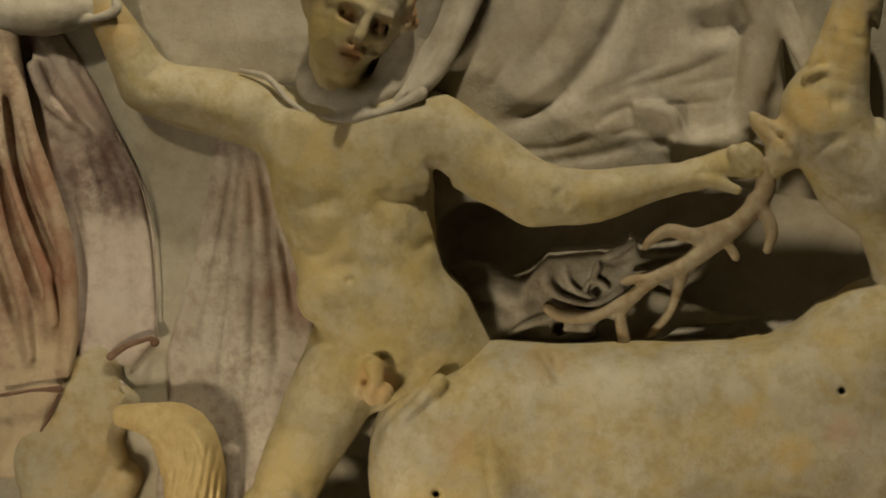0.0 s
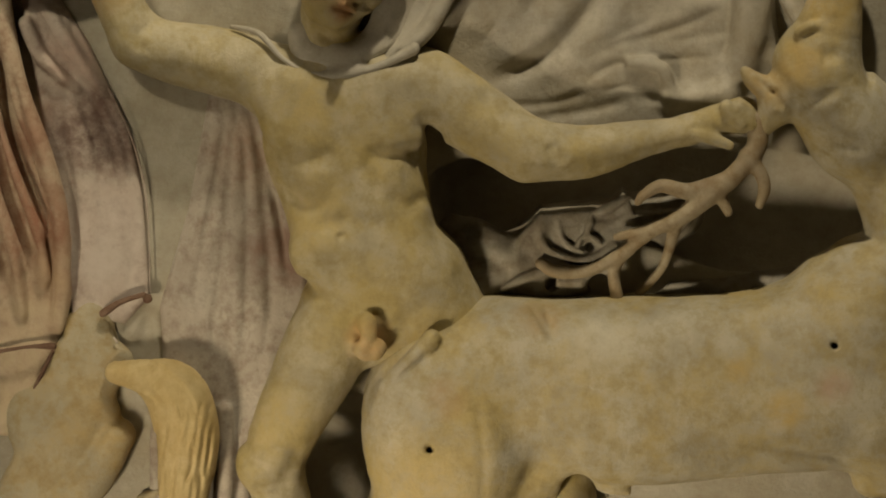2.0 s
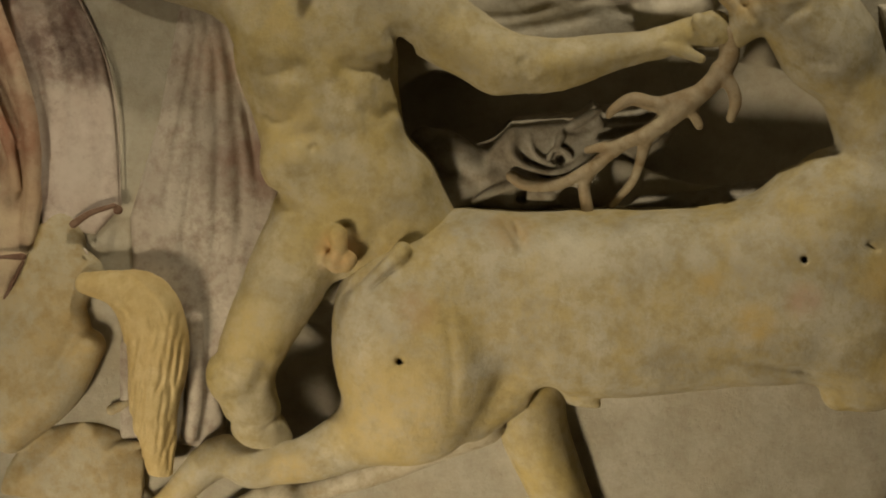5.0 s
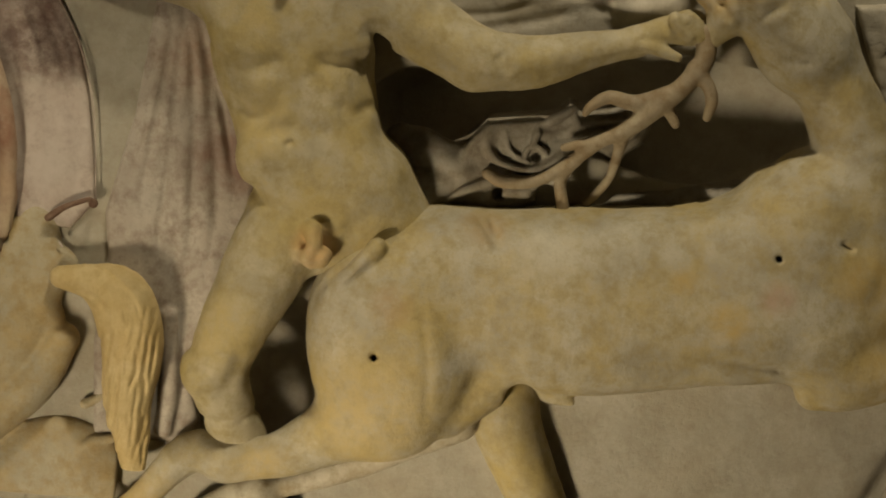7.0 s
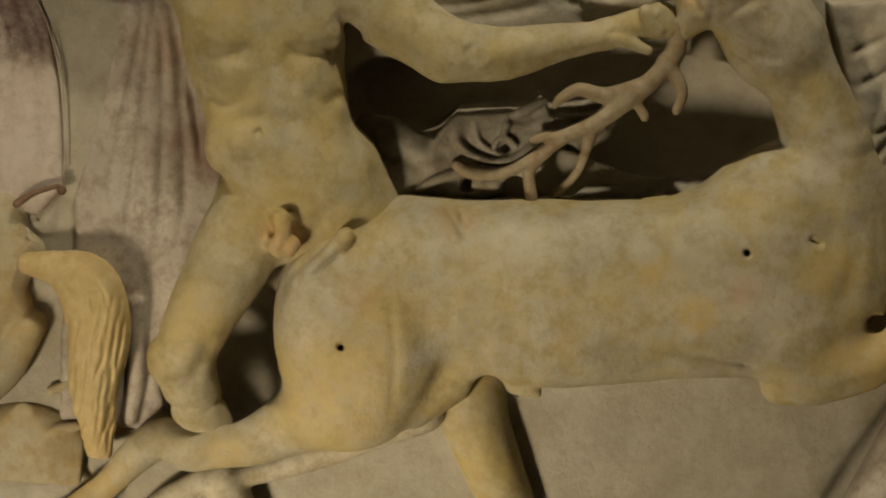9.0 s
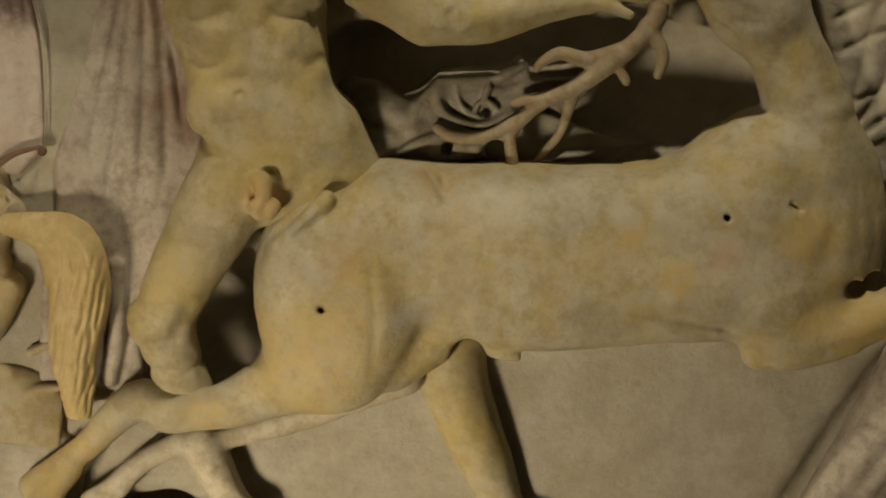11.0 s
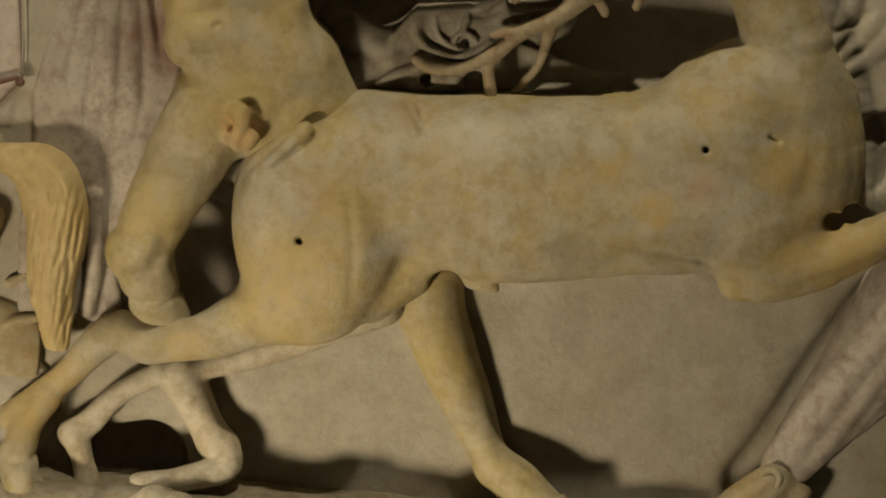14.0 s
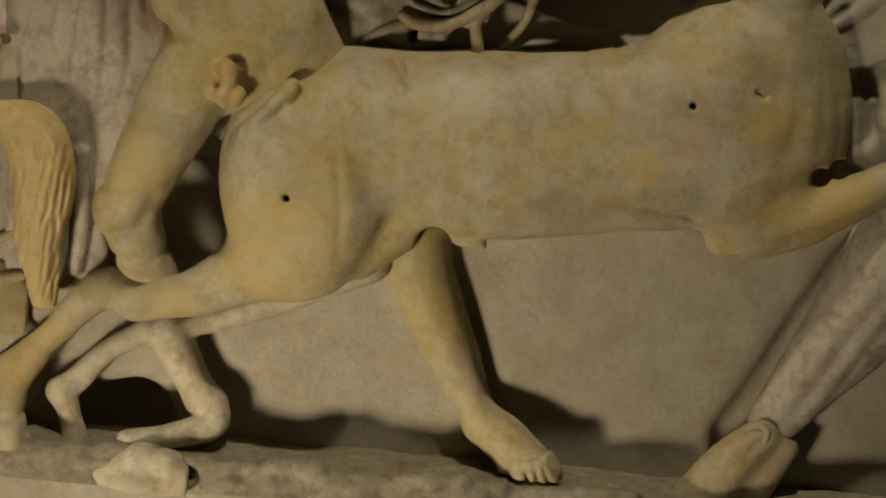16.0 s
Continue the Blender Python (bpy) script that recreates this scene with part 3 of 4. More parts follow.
stag.crease(-.00147, .00448, .2768, 1.0497, .2513, 1.0419, .2119, 1.0414)
stag.crease(.00099, .00448, .0301, 1.1595, .0424, 1.1431, .0462, 1.1259)
stag.crease(.00147, .00269, -.043, 1.0778, -.0325, 1.0823, -.00482, 1.0893)
stag.crease(.00246, .0117, .2139, 1.1459, .2346, 1.1566, .2451, 1.1796)
stag.crease(.00147, .00807, .1447, 1.0552, .1892, 1.0482, .2233, 1.0581)
stag.crease(.00197, .0108, .3051, 1.2071, .3241, 1.1738, .3362, 1.1441)
stag.crease(-.00147, .0179, .0915, 1.1521, .1352, 1.1496, .1779, 1.1579)
stag.crease(.00133, .00538, .3391, 1.1752, .3415, 1.1357, .3359, 1.1086)
stag.crease(.00197, .00314, .3197, 1.0581, .3313, 1.0726, .3555, 1.0904)
stag.crease(.00147, .00448, .3289, 1.0545, .3594, 1.0573, .3885, 1.0712)
stag.crease(.00147, .0108, -.0581, .9737, -.043, 1.002, -.0177, 1.0133)
stag.crease(.00197, .00448, -.1757, .9627, -.1403, .9593, -.1102, .9666)
stag.crease(.00147, .00538, -.1523, .9446, -.1087, .9487, -.0791, .9627)
stag.cut(.00448, 1, .2768, -.0448, 1.2277, .00314, .2986, -.0636, 1.2103, .00224)
stag.cut(.00134, 1, -.0429, -.0762, 1.0445, .00403)
stag.cut(.00134, 1, .2598, -.0771, 1.1448, .00359)
stag.crease(.00443, .00224, .3065, 1.1598, .3102, 1.1579, .3139, 1.1557, .3186, 1.1534)
stag.cut(.00090, 1, -.0428, -.0789, 1.045, .00269, -.043, -.0448, 1.0382, .00269)
stag.cut(.00090, 1, .2595, -.0798, 1.1452, .00269, .2637, -.0448, 1.1397, .00269)
stag.limb(.00717, 1, .3202, -.0314, 1.0508, .0278, .3413, -.0376, 1.054, .0233, .3794, -.0403, 1.0672, .0188, .4249, -.0412, 1.0941, .0161)
stag.limb(.00986, 1, .3048, -.0287, 1.0714, .0403, .3239, -.0341, 1.0539, .0278)
stag.limb(.00538, 1, .3018, -.0314, 1.0354, .0152, .3427, -.0376, 1.0415, .0134, .3678, -.0403, 1.0525, .0134)
stag.limb(.022, 0.85, .3515, -.0161, 1.1817, .0296, .3619, -.0179, 1.147, .0278, .3626, -.0197, 1.1204, .0242, .3599, -.0206, 1.1044, .0197)
stag.limb(.024, 1, .3338, -.0260, 1.1735, .0292, .3511, -.0270, 1.1395, .0275, .3569, -.0260, 1.1106, .0232)
stag.cut(.00269, 1, .365, -.0287, 1.0897, .0117, .3777, -.0287, 1.0954, .0117)
stag.crease(.00066, .00403, .3458, 1.1708, .3472, 1.1397, .3442, 1.1081)
stag.crease(.00066, .00403, .3589, 1.172, .3639, 1.1368, .3623, 1.1052)
stag.crease(.00066, .00403, .3703, 1.1687, .3788, 1.1337, .3776, 1.1067)
stag.limb(.00538, 1, -.2308, -.0269, .8896, .0117, -.2453, -.035, .8672, .013, -.2481, -.043, .8436, .0143)
stag.limb(.00359, 1, -.2491, -.043, .8459, .0148, -.2435, -.0502, .8275, .0161, -.234, -.052, .809, .017)
stag.crease(.00246, .00224, -.2559, .8425, -.2384, .8464, -.2257, .8544)
stag.crease(.00197, .00269, -.2346, .8421, -.2233, .8062)
stag.limb(.0108, 1, .2695, -.0296, 1.3059, .0385, .24, -.0376, 1.3417, .035, .2301, -.0394, 1.3564, .0296)
stag.limb(.00896, 1, .2387, -.0394, 1.357, .0314, .2477, -.0412, 1.4052, .0233, .2536, -.0412, 1.44, .0188, .2559, -.0412, 1.4658, .0179)
stag.limb(.00538, 1, .2104, -.0412, 1.3293, .0197, .2008, -.0412, 1.3135, .0117, .193, -.0412, 1.3021, .00851)
stag.limb(.00314, 1, .2066, -.0448, 1.3294, .0108, .1877, -.0466, 1.3391, .00807, .1794, -.0448, 1.3471, .00448)
stag.cut(.00179, 1, .1845, -.0547, 1.3452, .00179, .1995, -.0547, 1.334, .00269)
stag.limb(.00448, 1, .217, -.0609, 1.3795, .00448, .2241, -.0627, 1.3848, .00538, .2327, -.0609, 1.3865, .00403)
stag.crease(.00118, .00179, .2175, 1.3765, .2249, 1.38, .2333, 1.3822)
stag.crease(.00079, .00179, .2161, 1.3841, .2233, 1.3905, .2334, 1.392)
stag.crease(.00296, .00448, .2109, 1.3229, .2296, 1.3293, .2503, 1.3383)
stag.crease(.00690, .00403, .2621, 1.433, .2662, 1.4078, .2701, 1.3739, .2744, 1.3356)
stag.crease(.00296, .00627, .2336, 1.3609, .2481, 1.3661)
stag.crease(.00118, .00224, .2444, 1.4141, .2596, 1.4108)
stag.crease(-.00197, .00538, .2338, 1.4312, .2408, 1.4062, .2379, 1.3889)
stag.crease(-.00197, .00717, .2041, 1.3568, .2202, 1.3407, .2379, 1.3333)
stag.crease(.00246, .00359, .2012, 1.3373, .2089, 1.3207)
stag.crease(.00246, .00627, .2267, 1.3111, .2532, 1.2999, .2794, 1.2929)
stag.crease(.00197, .00224, .1924, 1.3131, .1958, 1.2961)
stag.cut(.00359, 1, .2302, -.0789, 1.3081, .00179, .2385, -.0789, 1.3103, .00179)
stag.cut(.004, 1, .0728, -.0900, 1.0221, .0134, .0758, .0090, 1.0012, .0140)
stag.limb(.02, 1, .3088, -.0340, 1.0760, .0293, .3359, -.0340, 1.0921, .0257, .3464, -.0320, 1.1175, .0222)
stag.cut(.003, 1, .3633, -.0800, 1.0985, .0074, .3748, -.0120, 1.0883, .0076)
stag.cut(.003, 1, .3764, -.0800, 1.1059, .0079, .3878, -.0120, 1.0959, .0081)
stag.wear(0.0004, 0.009, 2)
farleg = Carving(-0.34, 0.10, 0.82, 1.03, 0.09, 0.0014)
farleg.limb(.00538, 1, .0239, -.0134, .9883, .0197, -.0146, -.0117, .9659, .0152, -.0532, -.0108, .9437, .0117, -.1054, -.0125, .9235, .00896, -.1443, -.0152, .9178, .00807)
farleg.limb(.00448, 1, -.144, -.0179, .9162, .00986, -.1748, -.0188, .8974, .00896, -.1955, -.0188, .8732, .0108, -.2104, -.0188, .8606, .0112)
farleg.limb(.00359, 1, -.208, -.0206, .8622, .0117, -.1993, -.0251, .8409, .00896, -.1944, -.0314, .8254, .0108, -.199, -.0341, .8178, .00986)
farleg.limb(.00538, 1, -.1272, -.0117, .9139, .0179, -.1064, -.0125, .8788, .0143, -.0948, -.0161, .8612, .0161)
farleg.limb(.00448, 1, -.09, -.0197, .8598, .0152, -.0885, -.0269, .8469, .0134, -.1193, -.0403, .8376, .00986, -.1517, -.0493, .8325, .00986)
farleg.crease(.00179, .00448, -.1193, .8385, -.098, .8521, -.0841, .8742)
farleg.crease(.00134, .00359, -.1777, .891, -.1982, .866)
antler = Carving(0.02, 0.26, 1.16, 1.34, 0.08, 0.001)
antler.limb(.00359, 1, .1923, -.0412, 1.3107, .00851, .1925, -.043, 1.2892, .00807, .1792, -.0439, 1.2688, .00762, .1577, -.0439, 1.2486, .00807, .1375, -.0403, 1.2306, .00672, .1167, -.035, 1.2198, .00493, .0912, -.0296, 1.2117, .00314)
antler.limb(.00359, 1, .1656, -.0439, 1.2592, .00717, .1423, -.0439, 1.252, .00627, .1225, -.0448, 1.2551, .00538, .1089, -.043, 1.2466, .00403, .105, -.0412, 1.2405, .00269)
antler.limb(.00269, 1, .186, -.0439, 1.2823, .00672, .1973, -.0448, 1.2687, .00538, .2009, -.0439, 1.2571, .00493, .1984, -.0421, 1.2449, .00359)
antler.limb(.00224, 1, .1661, -.0439, 1.2526, .00538, .1745, -.0439, 1.2379, .00359)
antler.limb(.00269, 1, .1356, -.0385, 1.2281, .00583, .1318, -.0278, 1.2022, .00403, .1263, -.0202, 1.1853, .00359, .1125, -.0134, 1.1665, .00359)
antler.limb(.00269, 1, .123, -.0359, 1.2225, .00493, .1007, -.0269, 1.2023, .00538, .0911, -.0224, 1.1855, .00493, .0943, -.0224, 1.1635, .00493)
antler.limb(.00269, 1, .1007, -.0269, 1.2023, .00493, .0736, -.0233, 1.184, .00493, .0475, -.0224, 1.1804, .00538, .0339, -.0206, 1.1859, .00448)
whole = carve("carved_stag", [stag], STAG, "ochre-stained marble stag in high relief, with dowel holes", "statue")
carve("far_leg", [farleg], PALE, "paler far hind legs, cut lower", parent=whole)
carve("antler", [antler], BONE, "weathered grey-brown branching antler", parent=whole)

scrolls = Carving(-0.10, 0.24, 1.12, 1.30, 0.06, 0.001, 0.07)
scrolls.limb(.00896, 1, -.0309, .0251, 1.1504, .0359, .0305, .0251, 1.1726, .0376, .0869, .0269, 1.2009, .0332, .1388, .0278, 1.2268, .0224)
scrolls.limb(.00717, 0.5, -.0305, .00000, 1.1519, .0314, .0306, -.00090, 1.1695, .026, .086, -.00090, 1.2032, .0242)
scrolls.limb(.00627, 0.5, .0859, -.00090, 1.2045, .0233, .1375, .00359, 1.2297, .0143)
scrolls.limb(.00538, 0.6, -.0201, .00000, 1.1997, .0161, .0161, -.00179, 1.1889, .0125)
scrolls.limb(.00627, 1, .1249, .00717, 1.158, .0161, .1779, .00627, 1.1625, .0197, .2346, .00717, 1.1773, .0152)
scrolls.sheet(.017, .003, .004, .0130, 1.2022, .0317, 1.2243, .0720, 1.2303, .0815, 1.2260, .0949, 1.2419, .0996, 1.2400, .1039, 1.2290, .1398, 1.2342, .1318, 1.2221, .1101, 1.2100, .0954, 1.1962, .0853, 1.1816, .0672, 1.1801, .0396, 1.1825, .0381, 1.1732, .0071, 1.1626, .0140, 1.1896)
scrolls.limb(.004, 1, .0371, -.0165, 1.1864, .0031, .0531, -.0185, 1.1843, .0035, .0713, -.0205, 1.1844, .0040, .0888, -.0205, 1.1920, .0035, .1014, -.0205, 1.2041, .0031, .1253, -.0185, 1.2179, .0026)
scrolls.limb(.0035, 1, .0350, -.0155, 1.2168, .0026, .0322, -.0175, 1.2072, .0031, .0384, -.0185, 1.1982, .0031, .0524, -.0195, 1.1926, .0031, .0662, -.0195, 1.1914, .0031, .0795, -.0185, 1.1951, .0026, .0907, -.0165, 1.2038, .0022)
scrolls.limb(.0018, 1, .0458, -.0155, 1.2184, .0022, .0490, -.0175, 1.2074, .0026, .0564, -.0185, 1.2001, .0026, .0648, -.0185, 1.1967, .0022)
scrolls.limb(.0018, 1, .0732, -.0155, 1.2281, .0026, .0702, -.0185, 1.2196, .0031, .0674, -.0195, 1.2099, .0026)
scrolls.limb(.0015, 1, .0619, -.0185, 1.2024, .0022, .0648, -.0195, 1.2083, .0022, .0719, -.0195, 1.2098, .0022, .0782, -.0185, 1.2051, .0022)
scrolls.limb(.0018, 1, .0751, -.0165, 1.2270, .0035, .0854, -.0185, 1.2334, .0044, .0974, -.0175, 1.2417, .0026)
scrolls.limb(.0018, 1, .0472, -.0165, 1.1734, .0062, .0650, -.0165, 1.1735, .0062)
scrolls.limb(.0018, 1, .0882, -.0185, 1.1867, .0040, .0928, -.0185, 1.1778, .0040, .0948, -.0185, 1.1654, .0040)
scrolls.limb(.0018, 1, .0671, -.0185, 1.1804, .0035, .0742, -.0185, 1.1775, .0031, .0852, -.0185, 1.1818, .0031)
scrolls.limb(.0060, 1, -.0354, .0075, 1.2031, .0133, -.0176, .0025, 1.1971, .0106, -.0023, -.0025, 1.1932, .0106, .0143, -.0085, 1.1862, .0097)
scrolls.limb(.0018, 1, .0059, -.0185, 1.1634, .0022, .0200, -.0195, 1.1721, .0040, .0398, -.0175, 1.1808, .0044)
scrolls.cut(.0025, 1, .0706, -.0365, 1.2032, .0035, .0713, -.0105, 1.1998, .0035)
scrolls.cut(.003, 1, .0743, -.0195, 1.2241, .0022, .0829, -.0175, 1.2232, .0026, .0926, -.0175, 1.2286, .0022)
scrolls.cut(.0012, 1, .0185, -.0265, 1.1913, .0026, .0138, -.0265, 1.1795, .0031, .0089, -.0265, 1.1699, .0022)
scrolls.cut(.0012, 1, .0804, -.0365, 1.1749, .0087, .0822, .0135, 1.1666, .0089)
scrolls.cut(.0012, 1, .0397, -.0365, 1.1807, .0039, .0445, -.0065, 1.1664, .0053)
scrolls.cut(.0012, 1, .1118, -.0465, 1.1925, .0226, .1171, .0635, 1.1751, .0237)
scrolls.crease(.0011, .0022, .0395, 1.2126, .0428, 1.2002, .0571, 1.1931, .0730, 1.1935)
scrolls.crease(.0011, .0022, .0413, 1.1909, .0622, 1.1861, .0804, 1.1871, .0955, 1.1976)
scrolls.crease(.0011, .0022, .0826, 1.2149, .0960, 1.2183, .1137, 1.2243)
scrolls.crease(.0011, .0022, .0879, 1.2062, .1057, 1.2117, .1187, 1.2190)
scrolls.wear(0.0005, 0.005, 6)
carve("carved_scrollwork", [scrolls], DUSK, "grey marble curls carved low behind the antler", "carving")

cloak = Carving(-0.24, 0.30, 1.25, 1.46, 0.09, 0.0013)
cloak.sheet(.0134, .00896, .00269, -.094, 1.3244, -.0701, 1.3656, -.0444, 1.446, .1859, 1.4604, .1985, 1.4089, .2121, 1.3441, .1888, 1.3029, .041, 1.2801, -.0221, 1.3026)
cloak.limb(.00896, 1, .1788, -.0152, 1.4602, .0152, .1833, -.0152, 1.4171, .0161, .182, -.0134, 1.3777, .0152, .177, -.00986, 1.3421, .0117)
cloak.limb(.00627, 1, .1859, -.0233, 1.4436, .00359, .2001, -.0251, 1.4143, .00403, .2181, -.0269, 1.386, .00538)
cloak.limb(.00538, 1, .1969, -.0215, 1.4442, .00448, .2147, -.0233, 1.4065, .00448, .2247, -.0242, 1.3876, .00359)
cloak.limb(.00359, 1, .0925, -.0152, 1.3458, .00448, .1085, -.0179, 1.3462, .00583, .1198, -.0188, 1.3408, .00583, .1235, -.017, 1.3269, .00538)
cloak.cut(.00269, 1, .1189, -.0242, 1.3255, .00538)
cloak.limb(.00896, 1, .126, -.0117, 1.3192, .00896, .1648, -.0152, 1.3242, .0117)
cloak.crease(.00717, .00762, -.0207, 1.3236, .00670, 1.3333, .036, 1.3532, .0601, 1.3853, .0771, 1.4234, .084, 1.4499)
cloak.crease(-.00222, .00896, -.0112, 1.3392, .0182, 1.3586, .0379, 1.3905, .0518, 1.4436)
cloak.crease(-.00246, .0108, .02, 1.3302, .0581, 1.3502, .082, 1.3845, .0963, 1.429, .1035, 1.4512)
cloak.crease(.00173, .00359, .037, 1.3379, .088, 1.3609, .1263, 1.3742, .1599, 1.3912)
cloak.crease(.00123, .00359, .041, 1.3447, .0832, 1.3671, .1127, 1.3821)
cloak.crease(-.00123, .00627, .0794, 1.3581, .1215, 1.3805, .1635, 1.4028)
cloak.crease(.00197, .00269, .0555, 1.3233, .0741, 1.3403, .0933, 1.3468)
cloak.crease(.00148, .00224, .071, 1.3216, .0988, 1.3304)
cloak.crease(.00222, .00448, .0135, 1.2959, .0611, 1.306, .0954, 1.317)
cloak.crease(.00173, .00359, -.00464, 1.3053, .0345, 1.3105, .0644, 1.3212)
cloak.crease(-.00148, .00538, .0298, 1.3155, .0639, 1.3286, .0854, 1.3344)
cloak.crease(.00123, .00224, .1063, 1.3476, .1583, 1.3544)
cloak.crease(.00123, .00314, .1184, 1.3628, .1699, 1.3748)
cloak.crease(.00148, .00269, -.0248, 1.3471, -.0132, 1.3697, -.00747, 1.3832)
cloak.crease(.00173, .00448, .00426, 1.3708, .0262, 1.4028, .0328, 1.4337)
cloak.crease(-.00123, .00627, .059, 1.4005, .07, 1.4317)
cloak.crease(.00627, .00896, .1262, 1.407, .1584, 1.412, .1729, 1.423)
cloak.crease(-.00173, .00717, .1186, 1.4217, .1526, 1.4325, .1739, 1.4382)
cloak.crease(-.00148, .00717, .1117, 1.3951, .1639, 1.3963)
cloak.crease(.00197, .00448, .1662, 1.4247, .1669, 1.3856, .1629, 1.3503)
cloak.crease(.00173, .00627, -.0431, 1.3591, -.0314, 1.3817, -.016, 1.4132, -.0133, 1.4395)
cloak.crease(.00123, .00359, .0952, 1.3197, .126, 1.3164, .1656, 1.3132)
cloak.crease(.00123, .00269, .1383, 1.329, .1637, 1.3394)
cloak.wear(0.0004, 0.006, 5)
collar = Carving(-0.24, -0.02, 1.31, 1.46, 0.09, 0.0012)
collar.limb(.00538, 1, -.2148, -.0270, 1.3552, .0022, -.1938, -.0374, 1.3526, .0026, -.1769, -.0470, 1.3385, .0028, -.1564, -.0520, 1.3273, .0028, -.1324, -.0536, 1.3247, .0028, -.1007, -.0520, 1.3335, .0032, -.0741, -.0484, 1.3484, .00538)
collar.limb(.0117, 1, -.1615, -.0330, 1.3532, .0100, -.1556, -.0350, 1.3420, .0125, -.14, -.0380, 1.3370, .0140, -.1164, -.0380, 1.3393, .0140, -.0977, -.0280, 1.354, .0160, -.0871, -.0200, 1.3831, .0180, -.0791, -.0197, 1.4138, .0197, -.0745, -.0188, 1.4444, .0215)
collar.crease(.00179, .00269, -.1806, 1.3441, -.1603, 1.3315, -.1362, 1.3287)
collar.crease(.00269, .00314, -.1147, 1.3322, -.0937, 1.3436, -.075, 1.3587)
collar.crease(.00314, .00359, -.0694, 1.372, -.058, 1.3987, -.0513, 1.4293)
collar.crease(.00269, .00538, -.094, 1.3488, -.0823, 1.3712, -.0777, 1.4018)
collar.crease(.00179, .00269, -.0524, 1.3774, -.0432, 1.4039, -.0368, 1.4388)
whole = carve("carved_cloak", [cloak], GREY, "grey-white marble cloak billowing in folds", "drapery")
carve("collar", [collar], GREY, "rolled marble collar of the cloak", parent=whole)
roll = Carving(-0.14, 0.02, 1.31, 1.46, 0.09, 0.0012)
roll.limb(.00717, 1, -.0785, -.0439, 1.3465, .00538, -.0625, -.0385, 1.3658, .00672, -.0512, -.0332, 1.3901, .00717, -.0402, -.0278, 1.4209, .00807, -.0311, -.026, 1.4474, .00896)
roll.limb(.00896, 1, -.0934, -.0394, 1.3379, .00538, -.0797, -.0314, 1.3578, .00672, -.0687, -.0242, 1.3885, .00896, -.0598, -.0206, 1.4194, .0108, -.0528, -.0206, 1.4458, .0117)
carve("edge_fold", [roll], GREY, "rolled edge fold rising behind the head", parent=whole)

cloak_back = Carving(-0.29, -0.10, 0.93, 1.36, 0.05, 0.0013)
cloak_back.sheet(.00717, .00627, .00269, -.2321, 1.3043, -.195, 1.3133, -.1467, 1.1649, -.1521, 1.1016, -.1871, 1.0085, -.175, .950, -.262, .950, -.266, 1.0245, -.2589, 1.0945, -.263, 1.1303, -.2447, 1.2078, pleats=(-.2103, 1.3916, 15.0, .0026, 0.4))
cloak_back.crease(.005, .005, -.1999, 1.2914, -.1864, 1.2479, -.1716, 1.2044, -.1603, 1.1605)
cloak_back.crease(.00222, .00314, -.2278, 1.2987, -.2405, 1.2047, -.2571, 1.1231)
cloak_back.crease(.00148, .00269, -.2155, 1.2995, -.2264, 1.2145, -.2376, 1.1333)
cloak_back.crease(.00197, .00314, -.2111, 1.2997, -.2134, 1.2198, -.2194, 1.1256, -.2192, 1.0806)
cloak_back.crease(.00197, .00314, -.2058, 1.3001, -.198, 1.2208, -.1951, 1.1272, -.1988, 1.0729)
cloak_back.crease(.00222, .00359, -.2015, 1.3004, -.1856, 1.2216, -.1761, 1.1464, -.181, 1.0741)
cloak_back.crease(.00246, .00314, -.1977, 1.2962, -.1759, 1.2223, -.162, 1.1473)
cloak_back.crease(-.00123, .00448, -.2219, 1.2946, -.2323, 1.2008, -.246, 1.1238)
cloak_back.crease(-.00148, .00538, -.2073, 1.2779, -.2051, 1.1892, -.2047, 1.0996)
cloak_back.crease(-.00148, .00538, -.2011, 1.2783, -.1897, 1.1902, -.1847, 1.1009)
cloak_back.crease(.00123, .00224, -.2188, 1.1972, -.2266, 1.1341)
cloak_back.crease(.00123, .00269, -.2059, 1.1623, -.2068, 1.0724)
cloak_back.limb(.00448, 1, -.2066, -.0117, 1.0522, .00627, -.2033, -.0117, .9978, .00717, -.2057, -.00986, .9606, .00717)
carve("carved_cloak_hanging", [cloak_back], MAUVE, "faded mauve marble drapery hanging in narrow folds", "drapery")

tunic = Carving(-0.40, -0.23, 1.10, 1.42, 0.05, 0.0013)
tunic.sheet(.00538, .00403, .00269, -.3838, 1.3718, -.3573, 1.3735, -.329, 1.3356, -.3119, 1.3035, -.2923, 1.267, -.2796, 1.2188, -.2702, 1.1387, -.2891, 1.1149, -.3317, 1.1166, -.3611, 1.267, pleats=(-.3619, 1.4696, 17.0, .0018, 2.1))
tunic.limb(.00627, 1, -.3676, -.00627, 1.3686, .00538, -.3411, -.00807, 1.3286, .00627, -.3157, -.00538, 1.2977, .00403)
tunic.limb(.00627, 1, -.377, -.00986, 1.3462, .00627, -.3626, -.00986, 1.3207, .00583, -.3356, -.00627, 1.3001, .00359)
tunic.crease(.00242, .00314, -.3624, 1.3603, -.3433, 1.3307, -.3312, 1.3094)
tunic.crease(.00188, .00269, -.3708, 1.351, -.3493, 1.3171, -.3193, 1.2925)
tunic.crease(.00188, .00359, -.348, 1.2906, -.3382, 1.2246, -.3277, 1.1448)
tunic.crease(.00188, .00314, -.3349, 1.2937, -.3196, 1.2525, -.3099, 1.1908)
tunic.crease(.00188, .00269, -.3239, 1.2944, -.3066, 1.2578, -.2955, 1.214)
